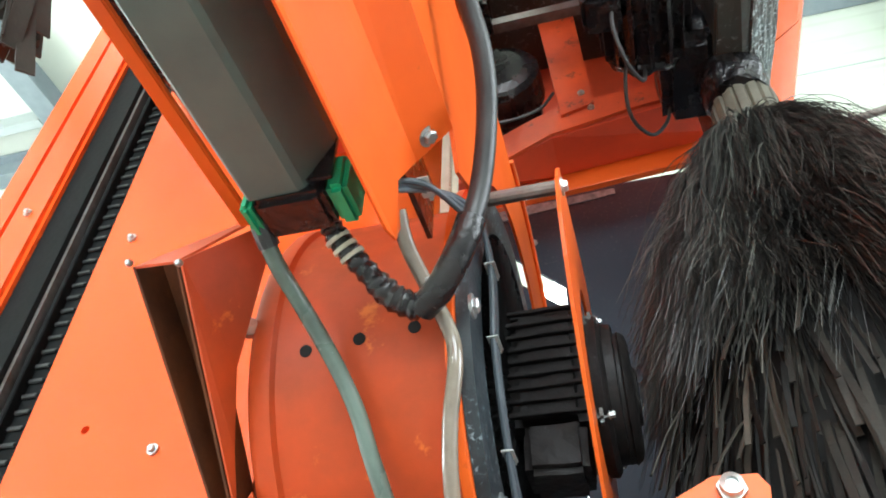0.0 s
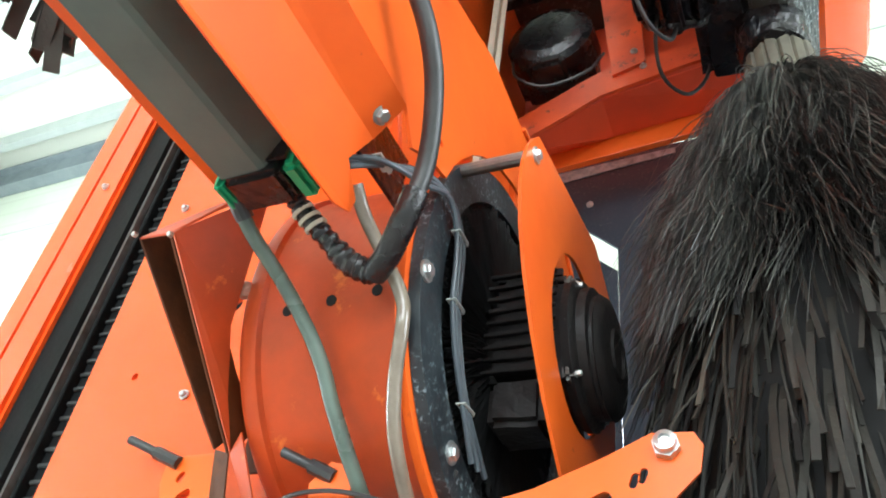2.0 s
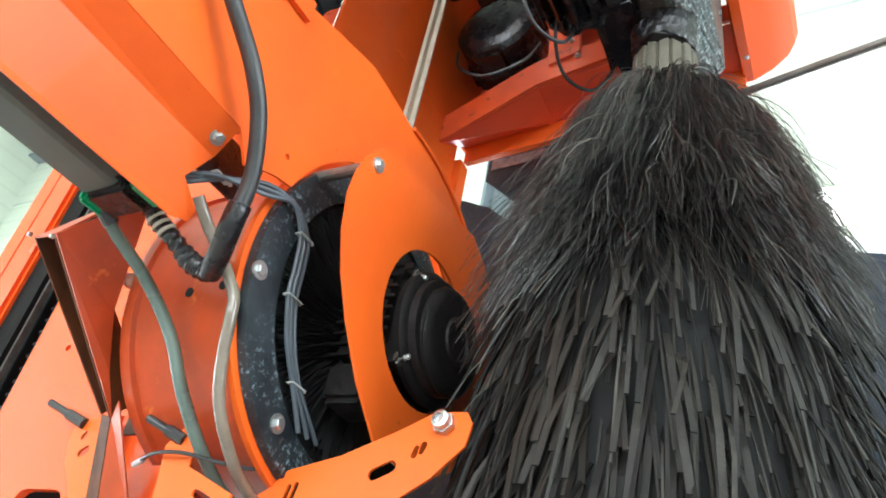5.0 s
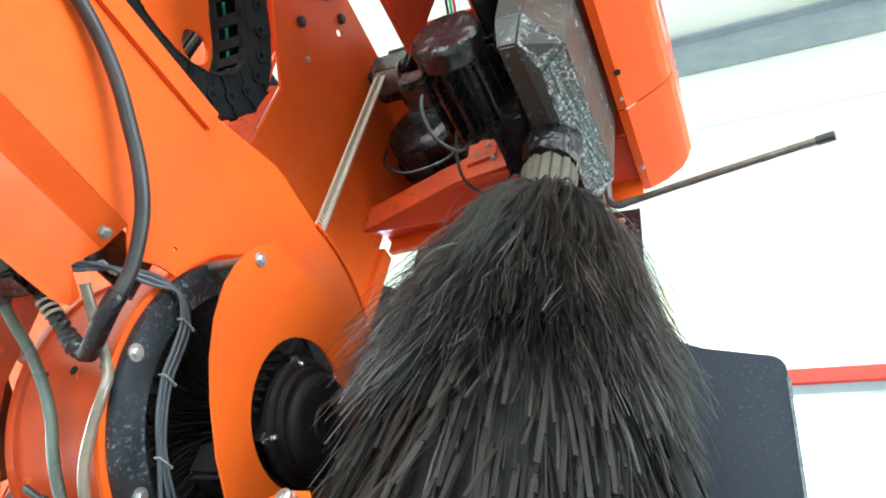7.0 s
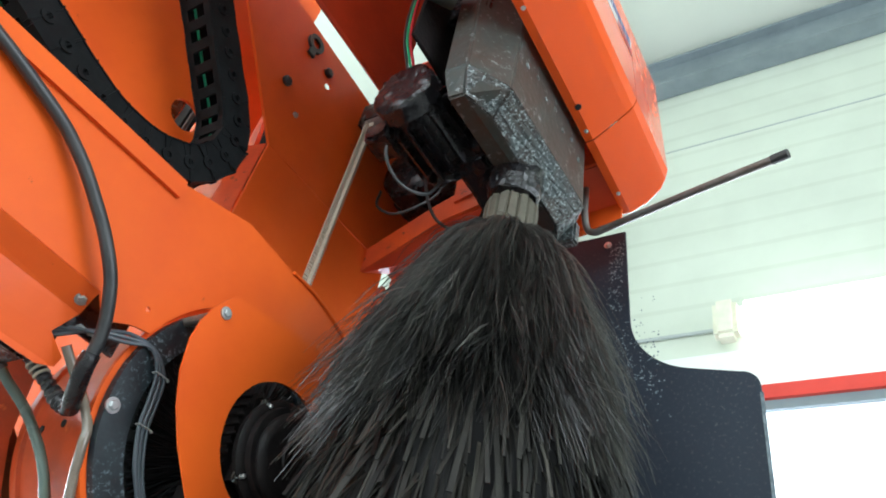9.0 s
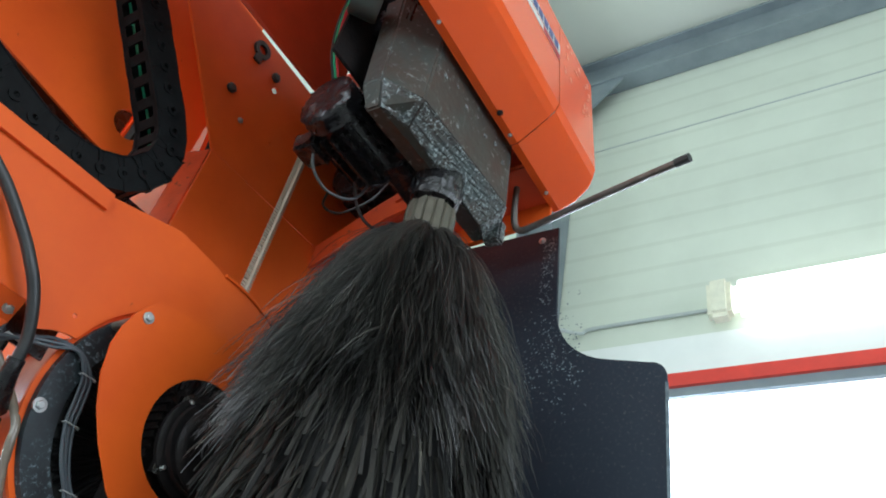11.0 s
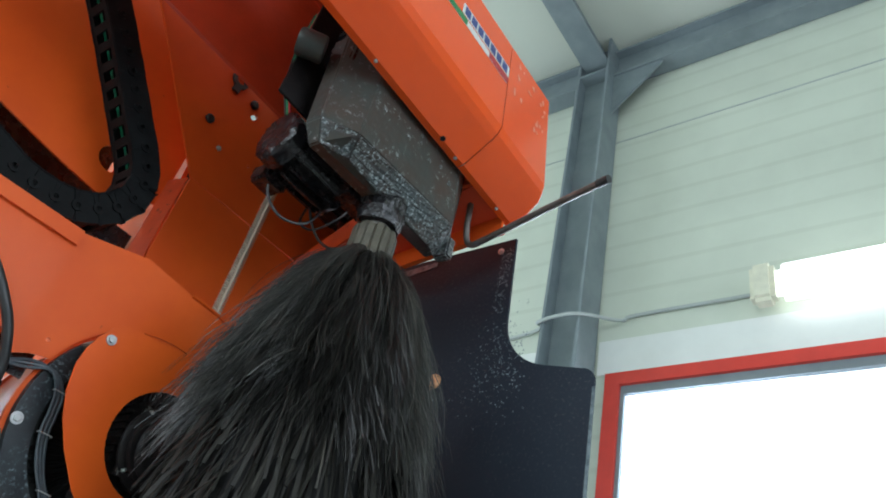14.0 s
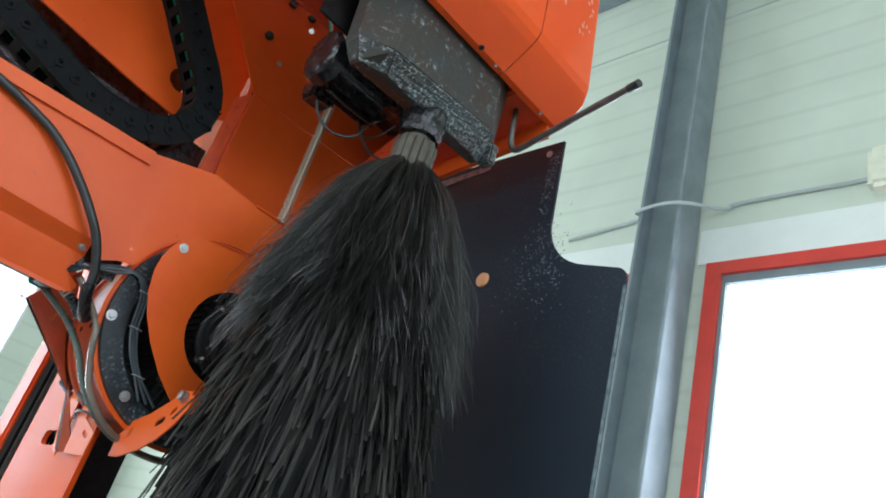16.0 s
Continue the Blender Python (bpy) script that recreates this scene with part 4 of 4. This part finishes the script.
part("bracket_plate", sheet([(-0.428, 1.565), (-0.395, 1.60), (-0.352, 1.59), (-0.348, 1.525), (-0.225, 1.478), (-0.225, 1.40), (-0.40, 1.40), (-0.415, 1.50)], "y", 0.965, 0.006, [slot(-0.29, 1.47, 0.04, 0.008, -20)]), ORANGE, br)
part("spigot", spigot((-0.478, 0.945, 1.612), (-0.385, 0.968, 1.575)), BLACK_RUBBER, br, "black plastic spigot", True)
settle(br)
br = thing("spray_bracket", "rounded orange bracket with a black spigot on the leg", "bracket", (-0.75, 1.04, 1.5))
part("bracket_plate", sheet([(-0.80, 1.60), (-0.80, 1.65), (-0.66, 1.655), (-0.64, 1.40), (-0.68, 1.42), (-0.735, 1.50), (-0.78, 1.55)], "y", 1.02, 0.006, [slot(-0.735, 1.575, 0.015, 0.009, 30), slot(-0.755, 1.61, 0.008, 0.007, 60)]), ORANGE, br)
part("spigot", spigot((-0.893, 0.998, 1.682), (-0.768, 1.018, 1.636)), BLACK_RUBBER, br, "black plastic spigot", True)
part("stay", tube([(-0.70, 1.026, 1.6), (-0.70, 1.05, 1.6)], 0.01, 8, 1), STEEL_DARK, br)
settle(br)

# ---------- cable chain ----------
chain = thing("cable_chain", "black plastic cable drag chain hanging in a loop", "cable chain", (-0.4, 0.85, 2.6))
line = spline([(0, 0.20, 3.62), (0, 0.38, 3.42), (0, 0.54, 3.235), (0, 0.69, 3.055), (0, 0.80, 2.92), (0, 0.835, 2.80), (0, 0.79, 2.68), (0, 0.69, 2.60), (0, 0.57, 2.565), (0, 0.44, 2.57), (0, 0.30, 2.61), (0, 0.12, 2.67), (0, -0.1, 2.74)], 24)
total = [0.0]
for p, q in zip(line, line[1:]):
    total.append(total[-1] + (q - p).length)
step, pos, k = 0.078, 0.0, 0
while pos + step < total[-1]:
    ia = next(i for i, s in enumerate(total) if s >= pos)
    ib = next(i for i, s in enumerate(total) if s >= pos + step)
    p, q = line[ia], line[ib]
    d = (q - p).normalized()
    n = Vector((1, 0, 0)).cross(d)
    mid = (p + q) / 2
    plates = []
    for x in (-0.335, -0.455):
        m = mid + Vector((x, 0, 0))
        plates.append(beam(m - d * 0.045, m + d * 0.045, 0.014 if k % 2 else 0.018, 0.118, n, 0.004))
    for sgn in (-1, 1):
        m = mid + n * 0.052 * sgn + Vector((-0.395, 0, 0))
        plates.append(beam(m - Vector((0.055, 0, 0)), m + Vector((0.055, 0, 0)), 0.034, 0.010, n))
        for o in (-0.047, 0.047):
            plates.append(beam(m + Vector((o, 0, 0)) - d * 0.045, m + Vector((o, 0, 0)) + d * 0.045, 0.018, 0.010, n))
    plates.append(lathe([(0, 0.022), (0.005, 0.022), (0.005, 0.010), (0.0, 0.008)], mid + d * 0.036 + Vector((-0.326, 0, 0)), (1, 0, 0), 14))
    part("chain_link", merged(*plates), CHAIN, chain)
    pos += step
    k += 1
for o, m in ((-0.012, GREEN), (0.012, BLACK_RUBBER)):
    part("wire", tube([Vector((-0.425 + o, p.y + o, p.z + o)) for p in line[::18]], 0.005, 6, 3), m, chain)
settle(chain)

# ---------- end of the roof brush ----------
roof = thing("roof_brush", "frayed black end of a horizontal roof brush", "car wash brush", (-0.85, 0.2, 2.3))
part("hub", tube([(-0.86, 0.36, 2.46), (-0.86, -0.9, 2.46)], 0.05, 16, 1), BLACK_RUBBER, roof)
part("hub_arm", beam((-0.86, 0.20, 2.46), (-1.10, 1.06, 2.95), 0.05, 0.05), GREASE_SHADE, roof)
g = random.Random(21)
for i in range(64):
    y0 = g.uniform(-0.12, 0.43)
    tip_at = Vector((-0.86 + g.uniform(-0.06, 0.07), y0 + g.uniform(0.06, 0.12), g.uniform(2.11, 2.30)))
    root = Vector((-0.86 + g.uniform(-0.02, 0.02), y0 * 0.9, 2.44))
    midp = root.lerp(tip_at, 0.5) + Vector((g.uniform(-0.02, 0.03), 0.025, 0.02))
    turn = (g.uniform(0.3, 1.0), g.uniform(-0.6, 0.6), 0.1)
    part("foam_strip", merged(beam(root, midp, 0.030, 0.004, turn), beam(midp, tip_at, 0.027, 0.004, turn)), STRIP, roof)
settle(roof)

# ---------- brush carriage ----------
carriage = thing("brush_carriage", "greasy brush drive with a corroded steel gear housing", "gear motor", (0.45, 1.4, 2.9))
L0 = [(0.36, 1.0, 2.92), (0.421, 0.998, 2.912), (0.45, 1.112, 2.925), (0.447, 1.60, 2.925), (0.40, 1.70, 2.95), (0.36, 1.70, 2.95)]
L1 = [(0.36, 0.95, 2.99), (0.44, 0.953, 2.99), (0.532, 1.065, 2.97), (0.528, 1.63, 3.02), (0.44, 1.73, 3.03), (0.36, 1.73, 3.03)]
L2 = [(0.36, 0.92, 3.42), (0.433, 0.924, 3.42), (0.53, 1.07, 3.42), (0.535, 1.57, 3.42), (0.44, 1.73, 3.42), (0.36, 1.73, 3.42)]
bm = bmesh.new()
cols = [[bm.verts.new(v) for v in lay] for lay in (L0, L1, L2)]
for r0, r1 in zip(cols, cols[1:]):
    for k in range(6):
        bm.faces.new((r0[k], r0[(k + 1) % 6], r1[(k + 1) % 6], r1[k]))
bm.faces.new(cols[0])
bm.faces.new(cols[2])
bmesh.ops.bevel(bm, geom=bm.edges[:], offset=0.006, segments=2, affect="EDGES")
house = part("gear_housing", bm, GEARBOX, carriage)
for k in (1, 2, 3):
    pts = [Vector(L0[k]), Vector(L0[k + 1]), Vector(L1[k + 1]), Vector(L1[k])]
    mid = sum(pts, Vector()) / 4
    out = (pts[1] - pts[0]).cross(pts[3] - pts[0]).normalized() * 0.005
    if out.z > 0:
        out = -out
    g = bmesh.new()
    lo = [g.verts.new(mid + (q - mid) * 0.985 + out * 0.1) for q in pts]
    hi = [g.verts.new(mid + (q - mid) * 0.97 + out) for q in pts]
    for i in range(4):
        g.faces.new((lo[i], lo[(i + 1) % 4], hi[(i + 1) % 4], hi[i]))
    g.faces.new(hi)
    bmesh.ops.subdivide_edges(g, edges=g.edges[:], cuts=14, use_grid_fill=True)
    for v in g.verts:
        v.co += out * (0.9 * noise.noise(v.co * 60) + 0.7 * noise.noise(v.co * 150))
    part("crusted_edge", g, CORRODED, carriage, "lime-crusted lower edge")
part("drip_lug", box((0.40, 1.70, 2.94), (0.47, 1.745, 3.04), 0.008), CORRODED, carriage)
for i in range(7):
    t = i / 6
    part("rivet", lathe([(0, 0.011), (0.005, 0.008)], (0.531, 1.13 + 0.42 * t, 3.17 + 0.03 * (i % 2)), (1, 0, 0), 10), CORRODED, carriage, smooth=True)
ax = Vector((0.0, 1.0, 0.03)).normalized()
m0 = Vector((0.195, 0.965, 3.01))
mot = part("motor", lumpy(lathe([(-0.012, 0.03), (-0.01, 0.10), (0.0, 0.11), (0.05, 0.113), (0.055, 0.10), (0.30, 0.10), (0.305, 0.116), (0.33, 0.113), (0.34, 0.06)], m0, ax, 18), 0.009), GREASE_SHADE, carriage, "greasy black finned motor", True)
s1 = ax.orthogonal().normalized()
s2 = ax.cross(s1)
for k in range(16):
    a = 2 * math.pi * k / 16
    r = s1 * math.cos(a) + s2 * math.sin(a)
    part("fin", lumpy(beam(m0 + ax * 0.07 + r * 0.108, m0 + ax * 0.30 + r * 0.108, 0.009, 0.036, r), 0.005), GREASE_SHADE, mot)
part("terminal_box", lumpy(box((0.03, 1.02, 2.89), (0.13, 1.13, 2.97), 0.012), 0.008), GREASE_SHADE, carriage)
part("gear_head", lumpy(merged(box((0.22, 1.22, 2.93), (0.372, 1.52, 3.14), 0.03), lathe([(0.0, 0.080), (0.05, 0.090), (0.12, 0.090)], (0.40, 1.38, 2.835), (0, 0, 1), 24)), 0.008), GREASE_SHADE, carriage)
part("back_plate", box((0.285, 0.84, 3.08), (0.297, 1.06, 4.1), 0.003), MOTOR_DULL, carriage)
part("hanger", box((0.30, 0.95, 3.30), (0.46, 1.70, 4.1), 0.01), GREASE_SHADE, carriage)
part("tail_roll", lathe([(0, 0.05), (0.01, 0.055), (0.09, 0.055), (0.1, 0.05)], (0.33, 0.80, 3.30), (0.6, 0.8, 0), 20), GEARBOX, carriage, smooth=True)
for o, col in ((0, GREEN), (0.012, DECAL_RED), (-0.012, BLACK_RUBBER)):
    part("wire", tube([(0.20 + o, 0.96, 3.12), (0.18 + o, 0.92, 3.25), (0.20 + o, 0.88, 3.4), (0.24 + o, 0.86, 3.6)], 0.005, 6), col, carriage)
for pts in ([(0.12, 1.05, 2.96), (0.10, 1.08, 2.86), (0.12, 1.16, 2.80), (0.16, 1.25, 2.83), (0.18, 1.29, 2.95)], [(0.16, 1.20, 3.0), (0.12, 1.28, 2.90), (0.12, 1.37, 2.84), (0.17, 1.45, 2.84), (0.22, 1.47, 2.90), (0.25, 1.46, 2.98)]):
    part("cable_loop", tube(pts, 0.0055, 8), BLACK_RUBBER, carriage, smooth=True)
settle(carriage)

# ---------- side brush ----------
BX, BY, BZ = 0.405, 1.38, 2.80
brush = thing("side_brush", "tall dark vertical brush with drooping bristles and foam strips", "car wash brush", (BX, BY, 0.3))
neck_rings = []
bm = bmesh.new()
for d in (0.0, -0.01, -0.16):
    ring = []
    for k in range(96):
        a = 2 * math.pi * k / 96
        r = 0.080 + (0.003 if k % 6 else -0.004) + (0.002 if d < 0 else 0)
        ring.append(bm.verts.new((BX + r * math.cos(a), BY + r * math.sin(a), BZ + d + (0.005 * math.sin(a * 9) if d == 0 else 0))))
    neck_rings.append(ring)
for r0, r1 in zip(neck_rings, neck_rings[1:]):
    for k in range(96):
        bm.faces.new((r0[k], r0[(k + 1) % 96], r1[(k + 1) % 96], r1[k]))
bm.faces.new(neck_rings[0])
part("neck", bm, FOAM_NECK, brush, "ribbed brown neck")
part("shaft", lathe([(0.0, 0.05), (-2.5, 0.05)], (BX, BY, BZ + 0.10), (0, 0, 1), 20), STEEL_DARK, brush)
PROF_D = [0.0, 0.08, 0.12, 0.17, 0.25, 0.42, 0.60, 0.70, 1.0, 1.35, 2.6]
PROF_R = [0.085, 0.09, 0.105, 0.13, 0.18, 0.262, 0.337, 0.362, 0.418, 0.455, 0.465]


def spread(d):
    return float(np.interp(d, PROF_D, PROF_R))


# Added black body: the shade deep between the brush bristles.
part("shade_core", lathe([(-d, max(spread(d) * 0.74, 0.03)) for d in (0.13, 0.2, 0.3, 0.4, 0.6, 0.8, 1.0, 1.3, 2.4)], (BX, BY, BZ - 0.02), (0, 0, 1), 32), SHADE_BLACK, brush)


def bend(p0, p1, p2, n):
    return [(p0 * (1 - t) ** 2 + p1 * 2 * t * (1 - t) + p2 * t * t) for t in [i / n for i in range(n + 1)]]


rng = random.Random(11)
verts, faces = [], []
for c in range(1900):
    low = c % 5 > 2
    th, h0 = rng.uniform(0, 2 * math.pi), rng.uniform(0.40, 0.66) if low else rng.uniform(0.105, 0.44)
    tip = h0 + (rng.uniform(0.22, 0.32) if low else rng.uniform(0.20, 0.38))
    jit = rng.uniform(0.86, 1.0) if low else rng.uniform(0.82, 1.02)
    twist = rng.uniform(-0.16, 0.16)
    thick = rng.uniform(0.7, 1.3)
    wave, phase = rng.uniform(0.02, 0.07), rng.uniform(0, 6.28)
    for s in range(15):
        a = th + rng.gauss(0, 0.05)
        a2 = th + twist + rng.gauss(0, 0.035)
        own, curl = rng.uniform(0, 0.03), rng.uniform(0, 6.28)
        dt = tip + rng.gauss(0, 0.045)
        rt = spread(dt) * (jit + rng.gauss(0, 0.025))
        if rng.random() < 0.09:
            rt *= rng.uniform(1.03, 1.2)
        hh = h0 + rng.uniform(-0.01, 0.015)
        p0, p1, p2 = Vector((0.07, hh)), Vector((rt * rng.uniform(0.70, 0.90), hh + 0.22 * (dt - hh))), Vector((rt, dt))
        pts = bend(p0, p1, p2, 7)
        w = (rng.uniform(0.0006, 0.0013) if s % 5 else rng.uniform(0.0013, 0.0022)) * thick
        base = len(verts)
        for i, q in enumerate(pts):
            t = i / 7
            an = a + (a2 - a) * t + wave * t * math.sin(5 * t + phase) + own * t * t * math.sin(9 * t + curl)
            ca, sa = math.cos(an), math.sin(an)
            r, z = q.x, BZ - q.y
            ww = w * (1 - 0.6 * t)
            verts += [(BX + r * ca + sa * ww, BY + r * sa - ca * ww, z), (BX + r * ca - sa * ww, BY + r * sa + ca * ww, z), (BX + (r + ww * 1.3) * ca, BY + (r + ww * 1.3) * sa, z + ww)]
        for i in range(7):
            b0, b1 = base + 3 * i, base + 3 * i + 3
            for u, v in ((0, 1), (1, 2), (2, 0)):
                faces.append((b0 + u, b0 + v, b1 + v, b1 + u))
me = bpy.data.meshes.new("upper_bristles")
me.from_pydata(verts, [], faces)
me.materials.append(HAIR)
ob = new("upper_bristles", me)
ob.parent = brush
tagged(ob, "fine dark drooping bristles", kind="stuff")


def strip_mesh(seed):
    """One foam strip: its root lies on the shaft, it leans out along +x and droops."""
    g = random.Random(seed)
    length, out = g.uniform(0.26, 0.52), g.uniform(-0.06, 0.01)
    w, th = g.choice((0.002, 0.0028, 0.0035, 0.0045, 0.006)), 0.0028
    curl, yaw = g.uniform(-0.06, 0.06), g.uniform(-1.3, 1.3)
    p0, p1, p2 = Vector((0.10, 0.0)), Vector((0.36, 0.05)), Vector((0.45 + out, length))
    vs, fs = [], []
    n = 6
    for i, q in enumerate(bend(p0, p1, p2, n)):
        t = i / n
        q2 = bend(p0, p1, p2, n)[min(i + 1, n)]
        q1 = bend(p0, p1, p2, n)[max(i - 1, 0)]
        d = (q2 - q1).normalized()
        nx, nz = d.y, d.x
        cy = curl * t * t
        tw = yaw * t
        for sx, sn in ((-1, 1), (1, 1), (1, -1), (-1, -1)):
            off = sx * w
            vs.append((q.x + nx * th * sn / 2 + math.sin(tw) * off, cy + math.cos(tw) * off, -q.y + nz * th * sn / 2))
    for i in range(n):
        for k in range(4):
            a0, a1 = 4 * i + k, 4 * i + (k + 1) % 4
            fs.append((a0, a1, a1 + 4, a0 + 4))
    fs += [(3, 2, 1, 0), (4 * n, 4 * n + 1, 4 * n + 2, 4 * n + 3)]
    return vs, fs


KINDS = [strip_mesh(100 + i) for i in range(22)]
meshes = []
for i, (vs, fs) in enumerate(KINDS):
    me = bpy.data.meshes.new("foam_strip")
    me.from_pydata(vs, [], fs)
    me.materials.append(STRIP)
    meshes.append(me)
verts, faces, count = [], [], 0
for tier in range(26):
    h = 0.66 + tier * 0.050
    for j in range(150):
        th = 2 * math.pi * (j + rng.random()) / 150 + tier * 0.3
        hh = h + rng.uniform(-0.05, 0.05)
        k = rng.randrange(22)
        sc = spread(hh + 0.36) / 0.46 * rng.uniform(0.76, 1.0)
        m = Matrix.Translation((BX, BY, BZ - hh)) @ Matrix.Rotation(th, 4, "Z") @ Matrix.Diagonal((sc, 1, rng.uniform(0.9, 1.15), 1))
        front = math.cos(th - radians(-50)) > 0.35 and tier <= 12 and rng.random() < 0.75
        if front and count < 290:
            ob = new("foam_strip", meshes[k])
            ob.parent, ob.matrix_basis = brush, m
            count += 1
        else:
            base = len(verts)
            vs, fs = KINDS[k]
            verts += [tuple(m @ Vector(v)) for v in vs]
            faces += [tuple(base + i for i in f) for f in fs]
me = bpy.data.meshes.new("foam_fringe")
me.from_pydata(verts, [], faces)
me.materials.append(STRIP)
ob = new("foam_fringe", me)
ob.parent = brush
tagged(ob, "dense dark foam strips", kind="stuff")
settle(brush)
